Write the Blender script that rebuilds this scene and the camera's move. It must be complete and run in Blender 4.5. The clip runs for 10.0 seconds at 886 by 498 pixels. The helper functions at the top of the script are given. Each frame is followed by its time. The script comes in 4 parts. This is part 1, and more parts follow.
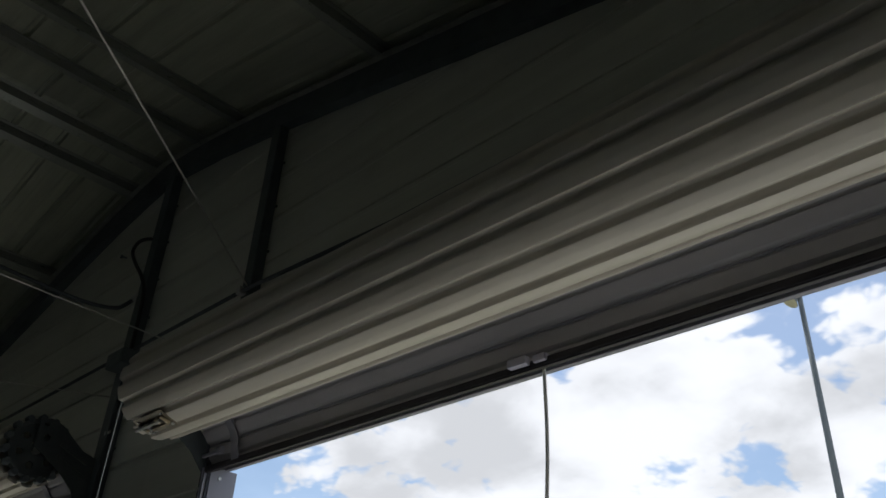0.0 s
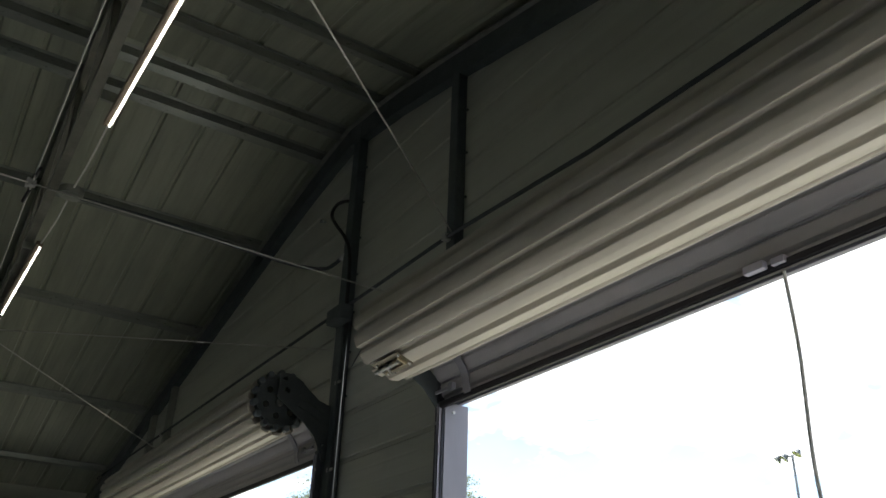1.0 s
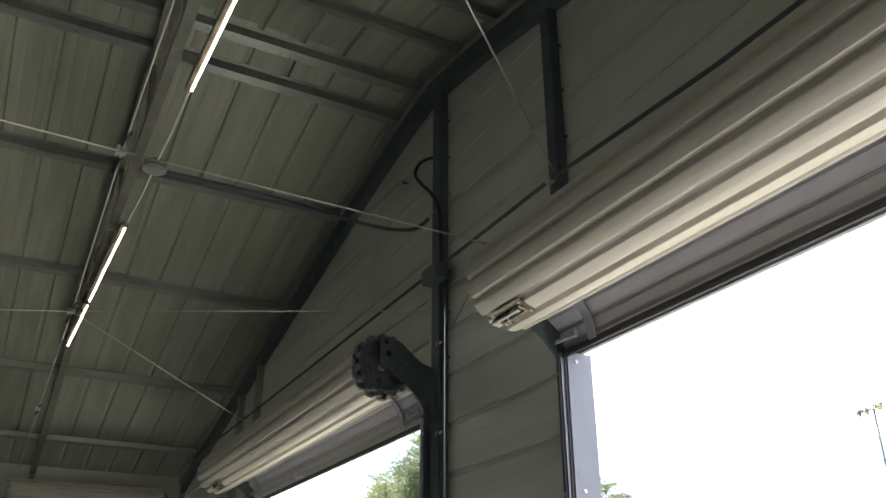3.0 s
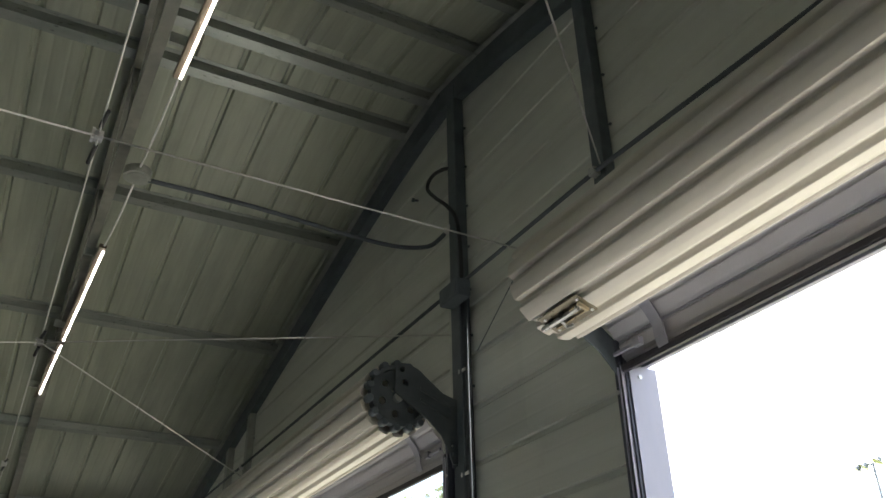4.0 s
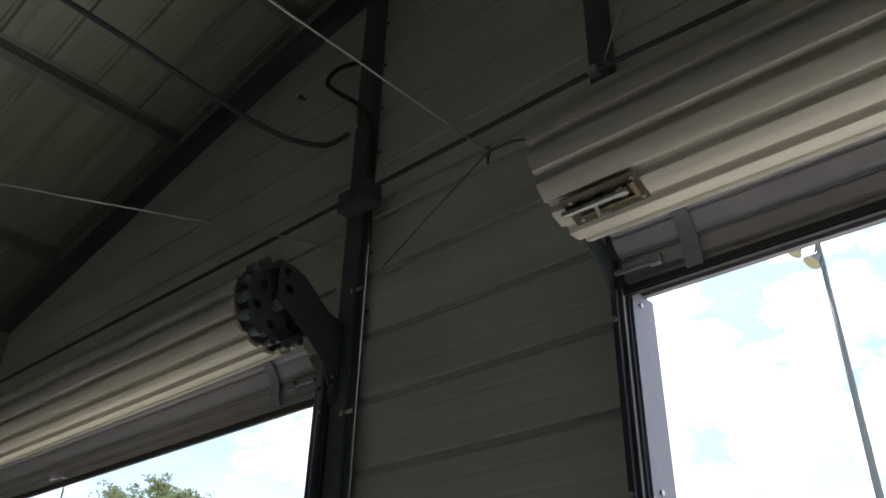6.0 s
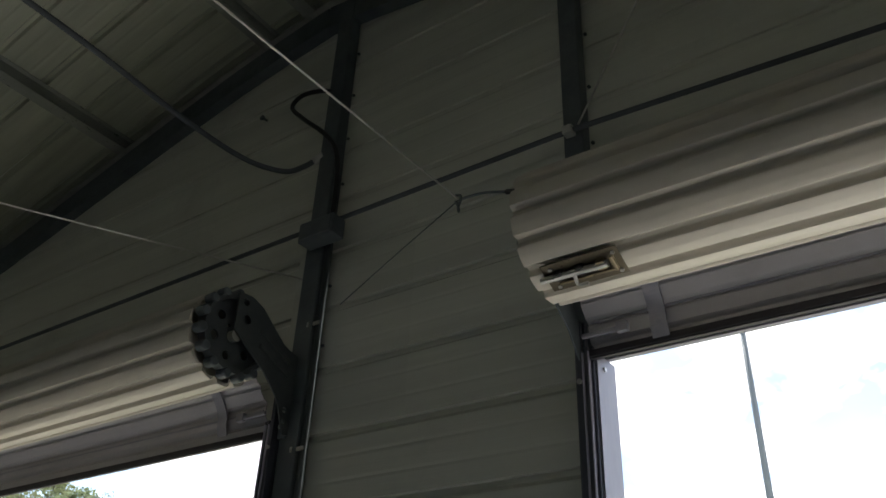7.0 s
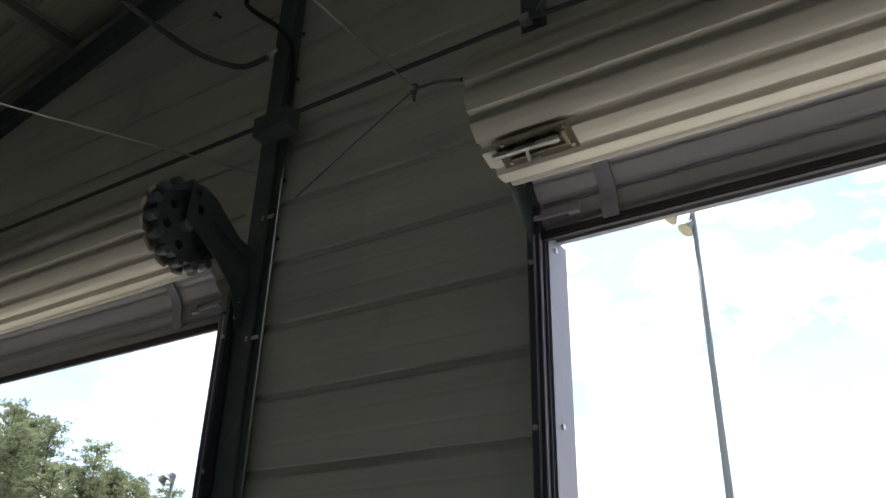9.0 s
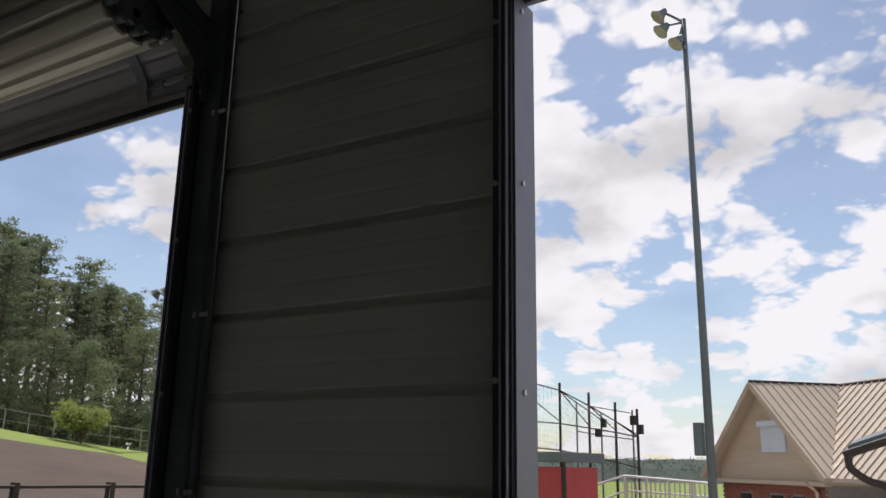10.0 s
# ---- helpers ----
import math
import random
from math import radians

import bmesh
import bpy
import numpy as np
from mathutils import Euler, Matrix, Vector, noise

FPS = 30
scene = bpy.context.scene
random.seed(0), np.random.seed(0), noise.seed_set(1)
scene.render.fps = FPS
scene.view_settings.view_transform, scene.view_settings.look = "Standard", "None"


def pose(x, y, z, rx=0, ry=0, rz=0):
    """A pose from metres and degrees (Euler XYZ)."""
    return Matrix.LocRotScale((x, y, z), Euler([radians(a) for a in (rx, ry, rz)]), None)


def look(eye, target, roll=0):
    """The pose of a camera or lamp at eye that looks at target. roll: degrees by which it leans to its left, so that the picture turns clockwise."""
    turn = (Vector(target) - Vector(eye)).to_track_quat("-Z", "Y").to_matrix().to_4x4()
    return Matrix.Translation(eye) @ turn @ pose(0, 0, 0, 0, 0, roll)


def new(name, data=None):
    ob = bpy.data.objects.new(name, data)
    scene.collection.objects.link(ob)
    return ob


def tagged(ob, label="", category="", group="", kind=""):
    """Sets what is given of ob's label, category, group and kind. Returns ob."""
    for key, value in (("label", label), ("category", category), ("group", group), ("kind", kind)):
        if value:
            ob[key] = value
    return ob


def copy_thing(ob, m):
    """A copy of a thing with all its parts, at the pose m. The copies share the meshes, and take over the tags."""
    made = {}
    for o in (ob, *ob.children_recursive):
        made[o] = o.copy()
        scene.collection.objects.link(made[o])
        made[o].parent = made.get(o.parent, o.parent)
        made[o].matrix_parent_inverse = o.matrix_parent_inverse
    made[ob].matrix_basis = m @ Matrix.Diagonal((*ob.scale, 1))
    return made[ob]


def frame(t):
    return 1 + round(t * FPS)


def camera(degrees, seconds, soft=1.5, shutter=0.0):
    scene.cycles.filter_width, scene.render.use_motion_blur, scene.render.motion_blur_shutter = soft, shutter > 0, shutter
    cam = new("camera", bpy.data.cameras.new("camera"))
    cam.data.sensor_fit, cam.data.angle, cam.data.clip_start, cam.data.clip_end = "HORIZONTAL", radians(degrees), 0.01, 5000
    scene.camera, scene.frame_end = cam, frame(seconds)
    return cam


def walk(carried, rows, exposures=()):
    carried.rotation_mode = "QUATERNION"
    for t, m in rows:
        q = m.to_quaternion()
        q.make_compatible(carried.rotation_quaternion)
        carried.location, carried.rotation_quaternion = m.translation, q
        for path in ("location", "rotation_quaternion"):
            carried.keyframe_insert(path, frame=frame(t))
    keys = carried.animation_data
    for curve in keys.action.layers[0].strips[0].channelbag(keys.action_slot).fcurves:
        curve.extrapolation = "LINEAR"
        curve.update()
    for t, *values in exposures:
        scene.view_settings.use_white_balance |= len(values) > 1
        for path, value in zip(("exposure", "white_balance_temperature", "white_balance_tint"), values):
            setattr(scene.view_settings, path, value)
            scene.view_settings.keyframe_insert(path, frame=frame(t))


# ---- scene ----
cam = camera(56.5, 10.0, 1.6)
PATH = [
    (0, (-0.226, 0.339, 1.904), (-1.452, 1.529, 2.943), 3.0),
    (0.5, (-0.277, 0.195, 1.852), (-1.669, 1.247, 2.83), 2.2),
    (1, (-0.329, 0.132, 1.799), (-1.841, 1.074, 2.709), 2.2),
    (1.5, (-0.362, 0.07, 1.739), (-1.929, 0.993, 2.57), 0.3),
    (2, (-0.399, 0.013, 1.71), (-1.994, 0.888, 2.542), 0.3),
    (2.5, (-0.485, 0.005, 1.737), (-2.086, 0.871, 2.565), 0.1),
    (4, (-1.397, 0.184, 1.8), (-2.92, 1.025, 2.786), -1.1),
    (4.5, (-1.751, 0.201, 1.808), (-3.163, 1.172, 2.84), -2.5),
    (5, (-2.164, 0.272, 1.78), (-3.456, 1.388, 2.821), -0.8),
    (6.5, (-2.686, 0.072, 1.757), (-3.776, 1.408, 2.771), 1.9),
    (7, (-2.697, -0.01, 1.858), (-3.702, 1.371, 2.898), 2.5),
    (7.5, (-2.708, -0.052, 1.848), (-3.681, 1.354, 2.885), 1.9),
    (8, (-2.743, -0.026, 1.824), (-3.698, 1.392, 2.863), 1.5),
    (8.5, (-2.736, 0.005, 1.791), (-3.703, 1.444, 2.789), 1.5),
    (9, (-2.71, 0.077, 1.709), (-3.681, 1.575, 2.609), 1.4),
    (9.5, (-2.682, 0.122, 1.638), (-3.667, 1.687, 2.398), 1.2),
    (10, (-2.672, 0.165, 1.52), (-3.689, 1.813, 2.021), 1.0),
]
EXPOSURES = [
    (0.0, -0.14, 6200, 7), (0.6, 0.48, 6300, 7), (1.2, 1.05, 6350, 7), (2.5, 1.68, 6450, 9), (4.0, 2.16, 6400, 9), (5.0, 1.65, 6400, 9),
    (6.5, 0.76, 6400, 9), (7.0, 1.12, 6400, 9), (7.5, 1.6, 6450, 10), (8.5, 1.97, 6450, 10), (9.0, 1.02, 6450, 11), (9.5, 0.12, 6450, 12), (10.0, -0.3, 6450, 12),
]
walk(cam, [(t, look(eye, target, roll)) for t, eye, target, roll in PATH], EXPOSURES)

# ---- world, sun, exposure ----
SUN_EL, SUN_AZ = 63.0, 328.0     # degrees; azimuth clockwise from +y
world = bpy.data.worlds.new("sky")
scene.world = world
world.use_nodes = True
wn, wl = world.node_tree.nodes, world.node_tree.links
wn.clear()
w_out = wn.new("ShaderNodeOutputWorld")
w_bg = wn.new("ShaderNodeBackground")
w_sky = wn.new("ShaderNodeTexSky")
w_sky.sky_type = "NISHITA"
w_sky.sun_disc = False
w_sky.sun_elevation, w_sky.sun_rotation = radians(SUN_EL), radians(SUN_AZ)
w_sky.air_density, w_sky.dust_density, w_sky.ozone_density = 1.0, 0.4, 2.0
w_co = wn.new("ShaderNodeTexCoord")
w_sep = wn.new("ShaderNodeSeparateXYZ")
w_div = wn.new("ShaderNodeVectorMath")
w_div.operation = "DIVIDE"
w_zz = wn.new("ShaderNodeMath")
w_zz.operation = "ADD"
w_zz.inputs[1].default_value = 0.42
w_cmb = wn.new("ShaderNodeCombineXYZ")
wl.new(w_co.outputs["Generated"], w_sep.inputs[0])
wl.new(w_sep.outputs["Z"], w_zz.inputs[0])
for k in range(3):
    wl.new(w_zz.outputs[0], w_cmb.inputs[k])
wl.new(w_co.outputs["Generated"], w_div.inputs[0])
wl.new(w_cmb.outputs[0], w_div.inputs[1])


def world_noise(scale, detail, rough, offset):
    add = wn.new("ShaderNodeVectorMath")
    add.operation = "ADD"
    add.inputs[1].default_value = offset
    wl.new(w_div.outputs[0], add.inputs[0])
    n = wn.new("ShaderNodeTexNoise")
    n.inputs["Scale"].default_value, n.inputs["Detail"].default_value, n.inputs["Roughness"].default_value = scale, detail, rough
    n.inputs["Distortion"].default_value = 0.12
    wl.new(add.outputs[0], n.inputs["Vector"])
    return n


def world_ramp(src, lo, hi, a, b):
    m = wn.new("ShaderNodeMapRange")
    m.interpolation_type = "SMOOTHSTEP"
    for key, v in (("From Min", lo), ("From Max", hi), ("To Min", a), ("To Max", b)):
        m.inputs[key].default_value = v
    wl.new(src, m.inputs["Value"])
    return m.outputs[0]


w_vor = wn.new("ShaderNodeTexVoronoi")
w_vor.feature = "SMOOTH_F1"
for key, v in (("Scale", 9.0), ("Detail", 3.0), ("Roughness", 0.55), ("Smoothness", 0.35)):
    w_vor.inputs[key].default_value = v
w_wob = world_noise(9.0, 3, 0.5, (0.4, 2.0, 7.0))
w_wsc = wn.new("ShaderNodeVectorMath")
w_wsc.operation = "MULTIPLY_ADD"
w_wsc.inputs[1].default_value = (0.07, 0.07, 0.07)
wl.new(w_wob.outputs["Color"], w_wsc.inputs[0])
wl.new(w_div.outputs[0], w_wsc.inputs[2])
wl.new(w_wsc.outputs[0], w_vor.inputs["Vector"])
w_puff = wn.new("ShaderNodeMath")
w_puff.operation = "MULTIPLY_ADD"
w_puff.inputs[1].default_value = -0.22
wl.new(w_vor.outputs["Distance"], w_puff.inputs[0])
wl.new(world_noise(1.75, 9, 0.52, (4.3, 1.7, 2.2)).outputs["Fac"], w_puff.inputs[2])
w_low = wn.new("ShaderNodeMath")
w_low.operation = "ADD"
wl.new(w_puff.outputs[0], w_low.inputs[0])
wl.new(world_ramp(w_sep.outputs["Z"], 0.02, 0.50, 0.10, 0.0), w_low.inputs[1])
cloud_mask = world_ramp(w_low.outputs[0], 0.292, 0.362, 0.18, 1.0)
cloud_shade = world_ramp(world_noise(3.6, 6, 0.5, (1.2, 8.1, 3.3)).outputs["Fac"], 0.44, 0.66, 1.0, 0.68)
w_mul = wn.new("ShaderNodeVectorMath")
w_mul.operation = "SCALE"
w_mul.inputs["Scale"].default_value = 0.13
wl.new(w_sky.outputs[0], w_mul.inputs[0])
w_cloud = wn.new("ShaderNodeVectorMath")
w_cloud.operation = "SCALE"
w_cloud.inputs[0].default_value = (1.14, 1.12, 1.15)
wl.new(cloud_shade, w_cloud.inputs["Scale"])
w_mix = wn.new("ShaderNodeMix")
w_mix.data_type = "RGBA"
wl.new(cloud_mask, w_mix.inputs["Factor"])
wl.new(w_mul.outputs[0], w_mix.inputs[6])
wl.new(w_cloud.outputs[0], w_mix.inputs[7])
wl.new(w_mix.outputs[2], w_bg.inputs["Color"])
wl.new(w_bg.outputs[0], w_out.inputs["Surface"])

sun = new("sun", bpy.data.lights.new("sun", "SUN"))
sun.data.energy, sun.data.angle, sun.data.color = 4.6, radians(0.6), (1.0, 0.965, 0.92)
sun_dir = Vector((math.sin(radians(SUN_AZ)) * math.cos(radians(SUN_EL)), math.cos(radians(SUN_AZ)) * math.cos(radians(SUN_EL)), math.sin(radians(SUN_EL))))
sun.matrix_world = look(tuple(sun_dir * 60), (0, 0, 0))


# ---- materials ----
def material(name, base, rough=0.5, metal=0.0, dark=None, scale=6.0, stretch=(1, 1, 1), bump=0.15, fine=60.0, grime=None, grime_scale=1.5,
             random_tint=0.0, spec=0.5):
    """Two scales of variation: a broad one between base and dark, a fine one in roughness and relief, and stains of a shape of their own."""
    m = bpy.data.materials.new(name)
    m.use_nodes = True
    nd, ln = m.node_tree.nodes, m.node_tree.links
    b = nd["Principled BSDF"]
    b.inputs["Metallic"].default_value = metal
    b.inputs["Specular IOR Level"].default_value = spec
    co = nd.new("ShaderNodeTexCoord")
    mp = nd.new("ShaderNodeMapping")
    mp.inputs["Scale"].default_value = stretch
    ln.new(co.outputs["Object"], mp.inputs["Vector"])
    n1 = nd.new("ShaderNodeTexNoise")
    n1.inputs["Scale"].default_value, n1.inputs["Detail"].default_value, n1.inputs["Roughness"].default_value = scale, 6, 0.6
    n2 = nd.new("ShaderNodeTexNoise")
    n2.inputs["Scale"].default_value, n2.inputs["Detail"].default_value = fine, 4
    for n in (n1, n2):
        ln.new(mp.outputs[0], n.inputs["Vector"])
    dark = dark or tuple(c * 0.75 for c in base)
    rp = nd.new("ShaderNodeValToRGB")
    rp.color_ramp.elements[0].position, rp.color_ramp.elements[1].position = 0.3, 0.7
    rp.color_ramp.elements[0].color, rp.color_ramp.elements[1].color = (*dark, 1), (*base, 1)
    ln.new(n1.outputs["Fac"], rp.inputs["Fac"])
    colour = rp.outputs["Color"]
    if grime:
        n3 = nd.new("ShaderNodeTexNoise")
        n3.inputs["Scale"].default_value, n3.inputs["Detail"].default_value = grime_scale, 8
        n3.inputs["Roughness"].default_value = 0.7
        ln.new(co.outputs["Object"], n3.inputs["Vector"])
        r3 = nd.new("ShaderNodeMapRange")
        r3.inputs["From Min"].default_value, r3.inputs["From Max"].default_value = 0.55, 0.72
        r3.inputs["To Max"].default_value = 0.7
        ln.new(n3.outputs["Fac"], r3.inputs["Value"])
        mx = nd.new("ShaderNodeMix")
        mx.data_type = "RGBA"
        ln.new(r3.outputs[0], mx.inputs["Factor"])
        ln.new(colour, mx.inputs[6])
        mx.inputs[7].default_value = (*grime, 1)
        colour = mx.outputs[2]
    if random_tint:
        oi = nd.new("ShaderNodeObjectInfo")
        rr = nd.new("ShaderNodeMapRange")
        rr.inputs["To Min"].default_value, rr.inputs["To Max"].default_value = 1 - random_tint, 1 + random_tint
        ln.new(oi.outputs["Random"], rr.inputs["Value"])
        vm = nd.new("ShaderNodeVectorMath")
        vm.operation = "SCALE"
        ln.new(colour, vm.inputs[0])
        ln.new(rr.outputs[0], vm.inputs["Scale"])
        colour = vm.outputs[0]
    ln.new(colour, b.inputs["Base Color"])
    rg = nd.new("ShaderNodeMapRange")
    rg.inputs["To Min"].default_value, rg.inputs["To Max"].default_value = max(0.05, rough - 0.1), min(1, rough + 0.12)
    ln.new(n2.outputs["Fac"], rg.inputs["Value"])
    ln.new(rg.outputs[0], b.inputs["Roughness"])
    if bump:
        bp = nd.new("ShaderNodeBump")
        bp.inputs["Strength"].default_value, bp.inputs["Distance"].default_value = bump, 0.004
        ln.new(n2.outputs["Fac"], bp.inputs["Height"])
        ln.new(bp.outputs[0], b.inputs["Normal"])
    return m


def lit(name, colour, strength):
    m = bpy.data.materials.new(name)
    m.use_nodes = True
    b = m.node_tree.nodes["Principled BSDF"]
    b.inputs["Base Color"].default_value = (*colour, 1)
    b.inputs["Emission Color"].default_value = (*colour, 1)
    b.inputs["Emission Strength"].default_value = strength
    return m


M_WALL = material("wall_sheet", (0.61, 0.62, 0.55), 0.33, 0.12, (0.51, 0.52, 0.46), 2.2, (0.25, 1, 4), 0.08, 30, (0.41, 0.41, 0.36), 0.9, 0.04)
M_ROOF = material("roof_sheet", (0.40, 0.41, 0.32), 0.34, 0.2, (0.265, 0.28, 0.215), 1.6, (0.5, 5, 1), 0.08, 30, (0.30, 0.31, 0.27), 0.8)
M_GALV = material("galvanised_steel", (0.37, 0.375, 0.33), 0.33, 0.3, (0.24, 0.25, 0.22), 9, (1, 1, 1), 0.08, 70, (0.16, 0.18, 0.18), 3, 0.08)
M_PURLIN = material("purlin_steel", (0.30, 0.315, 0.275), 0.30, 0.35, (0.19, 0.21, 0.185), 5, (1, 0.3, 1), 0.08, 70, (0.30, 0.30, 0.27), 2, 0.06)
M_TRUSS = material("truss_steel", (0.215, 0.21, 0.175), 0.4, 0.2, (0.13, 0.13, 0.11), 6, (1, 1, 1), 0.08, 70, (0.26, 0.25, 0.21), 3, 0.06)
M_CONDUIT = material("painted_conduit", (0.10, 0.112, 0.122), 0.75, 0.0, (0.075, 0.085, 0.093), 8, (1, 1, 0.3), 0.1, 60, None, 1, 0.0, 0.2)
M_DARK = material("dark_steel", (0.115, 0.135, 0.145), 0.45, 0.2, (0.075, 0.09, 0.10), 8, (1, 1, 1), 0.1, 60, (0.13, 0.14, 0.14), 4)
M_GUIDE = material("dark_guide_steel", (0.075, 0.08, 0.10), 0.35, 0.35, (0.045, 0.05, 0.065), 8, (1, 1, 0.2), 0.08, 60)
M_CURTAIN = material("cream_curtain", (0.57, 0.53, 0.455), 0.32, 0.0, (0.485, 0.455, 0.395), 1.8, (0.3, 2, 2), 0.06, 40, (0.44, 0.41, 0.355), 1.3)
M_JAMB = material("jamb_paint", (0.23, 0.23, 0.275), 0.40, 0.1, (0.19, 0.19, 0.23), 4, (1, 1, 0.3), 0.08, 40, (0.15, 0.15, 0.17), 2.5)
M_TRIM = material("grey_trim", (0.50, 0.49, 0.60), 0.4, 0.1, (0.42, 0.41, 0.51), 4, (1, 1, 0.3), 0.08, 40, (0.34, 0.33, 0.33), 2.5)
# the cream curtain again, with the roll's cool shade mixed into its colour
M_TAIL_SHADED = material("shaded_curtain_tail", (0.43, 0.42, 0.45), 0.38, 0.0, (0.36, 0.352, 0.375), 2.2, (0.3, 2, 2), 0.06, 40, (0.33, 0.32, 0.32), 1.7)
M_STRAP = material("strap_steel", (0.33, 0.33, 0.38), 0.4, 0.2, (0.26, 0.26, 0.30), 8)
M_BRASS = material("tarnished_brass", (0.40, 0.335, 0.21), 0.3, 0.6, (0.24, 0.20, 0.135), 9, (1, 1, 1), 0.2, 90)
M_BRONZE = material("dark_bronze", (0.17, 0.145, 0.10), 0.3, 0.5, (0.10, 0.085, 0.06), 9, (1, 1, 1), 0.15, 90)
M_ZINC = material("zinc_hardware", (0.62, 0.62, 0.60), 0.3, 0.85, (0.42, 0.42, 0.41), 20, (1, 1, 1), 0.1, 90)
M_BLACK = material("black_plastic", (0.018, 0.018, 0.02), 0.5, 0.0, (0.01, 0.01, 0.011), 10)
M_CABLE = material("wire_rope", (0.56, 0.55, 0.52), 0.45, 0.3, (0.55, 0.54, 0.50), 40)
M_CORD = material("white_cord", (0.70, 0.69, 0.66), 0.8, 0.0, (0.55, 0.54, 0.5), 60)
M_LEDBODY = material("lamp_body", (0.22, 0.17, 0.12), 0.45, 0.2, (0.14, 0.11, 0.08), 6)
M_LED = lit("led_strip", (1.0, 0.95, 0.86), 5.0)
M_WHEEL = material("grey_steel_casting", (0.085, 0.098, 0.102), 0.42, 0.25, (0.055, 0.065, 0.07), 10, (1, 1, 1), 0.1, 60, (0.09, 0.10, 0.10), 5)
M_HEAD = material("dark_header", (0.016, 0.014, 0.022), 0.6, 0.0, (0.011, 0.010, 0.016), 5)
M_GRAVEL = material("dry_gravel", (0.30, 0.28, 0.215), 0.95, 0.0, (0.22, 0.21, 0.155), 0.4, (1, 1, 1), 0.5, 9, (0.20, 0.22, 0.12), 0.2)
M_CONC = material("concrete", (0.34, 0.335, 0.315), 0.85, 0.0, (0.27, 0.265, 0.25), 0.9, (1, 1, 1), 0.3, 25, (0.28, 0.265, 0.235), 0.4)
M_GRASS = material("grass_ground", (0.24, 0.30, 0.045), 0.95, 0.0, (0.16, 0.22, 0.035), 0.6, (1, 1, 1), 0.5, 8, (0.19, 0.21, 0.05), 0.15)
M_DIRT = material("brown_dirt", (0.105, 0.066, 0.044), 0.95, 0.0, (0.07, 0.045, 0.032), 0.5, (1, 1, 1), 0.5, 6, (0.14, 0.095, 0.066), 0.2)
M_PAVE = material("pale_paving", (0.47, 0.45, 0.40), 0.9, 0.0, (0.39, 0.375, 0.33), 0.3, (1, 1, 1), 0.4, 10, (0.26, 0.24, 0.2), 0.2)
M_BARK = material("bark", (0.14, 0.105, 0.08), 0.9, 0.0, (0.07, 0.055, 0.042), 2, (3, 3, 0.6), 0.5, 12)


def leaf(name, base, dark, through_light):
    """Leaves that let part of the light through."""
    m = material(name, base, 0.75, 0.0, dark, 0.5, (1, 1, 1), 0.0, 3, None, 1, 0.25, 0.3)
    nd, ln = m.node_tree.nodes, m.node_tree.links
    b, o = nd["Principled BSDF"], nd["Material Output"]
    tr = nd.new("ShaderNodeBsdfTranslucent")
    ln.new(b.inputs["Base Color"].links[0].from_socket, tr.inputs["Color"])
    mx = nd.new("ShaderNodeMixShader")
    mx.inputs[0].default_value = through_light
    ln.new(b.outputs[0], mx.inputs[1])
    ln.new(tr.outputs[0], mx.inputs[2])
    ln.new(mx.outputs[0], o.inputs["Surface"])
    return m


M_LEAF_A = leaf("leaf_dark", (0.195, 0.23, 0.135), (0.12, 0.15, 0.085), 0.5)
M_LEAF_B = leaf("leaf_mid", (0.24, 0.265, 0.14), (0.16, 0.185, 0.10), 0.5)
M_LEAF_C = leaf("leaf_bright", (0.38, 0.42, 0.14), (0.27, 0.31, 0.10), 0.45)
M_LEAF_FAR = leaf("leaf_far", (0.12, 0.15, 0.115), (0.09, 0.12, 0.10), 0.4)
M_POLE = material("pole_steel", (0.15, 0.17, 0.18), 0.55, 0.1, (0.11, 0.13, 0.14), 1.5, (1, 1, 0.3), 0.05, 20)
M_HOUSE = material("tan_siding", (0.60, 0.47, 0.34), 0.7, 0.0, (0.52, 0.41, 0.29), 0.9, (0.4, 1, 6), 0.1, 10)
M_HROOF = material("tan_metal_roof", (0.56, 0.46, 0.36), 0.45, 0.1, (0.47, 0.385, 0.30), 0.6, (1, 1, 1), 0.05, 10)
M_BRICK = material("red_brick", (0.34, 0.115, 0.075), 0.85, 0.0, (0.24, 0.08, 0.055), 3, (1, 1, 1), 0.3, 20, None, 1, 0.22)
M_MORTAR = material("mortar", (0.36, 0.31, 0.27), 0.9)
M_WHITE = material("white_shutter", (0.74, 0.77, 0.80), 0.5, 0.0, (0.66, 0.69, 0.73), 2, (1, 1, 4))
M_RED = material("red_paint", (0.50, 0.055, 0.06), 0.5, 0.0, (0.40, 0.045, 0.05), 1.5)
M_BLUE = material("blue_paint", (0.05, 0.13, 0.42), 0.5, 0.0, (0.04, 0.10, 0.34), 1.5)
M_ALU = material("pale_aluminium", (0.66, 0.65, 0.62), 0.4, 0.4, (0.52, 0.51, 0.49), 3)
M_LAMPGLASS = material("lamp_glass", (0.55, 0.51, 0.42), 0.25, 0.0, (0.42, 0.38, 0.30), 3)
M_FENCE = material("rust_black_steel", (0.05, 0.035, 0.028), 0.6, 0.2, (0.03, 0.022, 0.018), 4)


# ---- geometry helpers ----
def part(name, bm, mat, parent=None, label="", smooth=False):
    me = bpy.data.meshes.new(name)
    bmesh.ops.recalc_face_normals(bm, faces=bm.faces)
    bm.to_mesh(me)
    bm.free()
    me.materials.append(mat)
    if smooth:
        me.polygons.foreach_set("use_smooth", [True] * len(me.polygons))
    ob = new(name, me)
    if parent is not None:
        ob.parent = parent
    if label:
        ob["label"] = label
    return ob


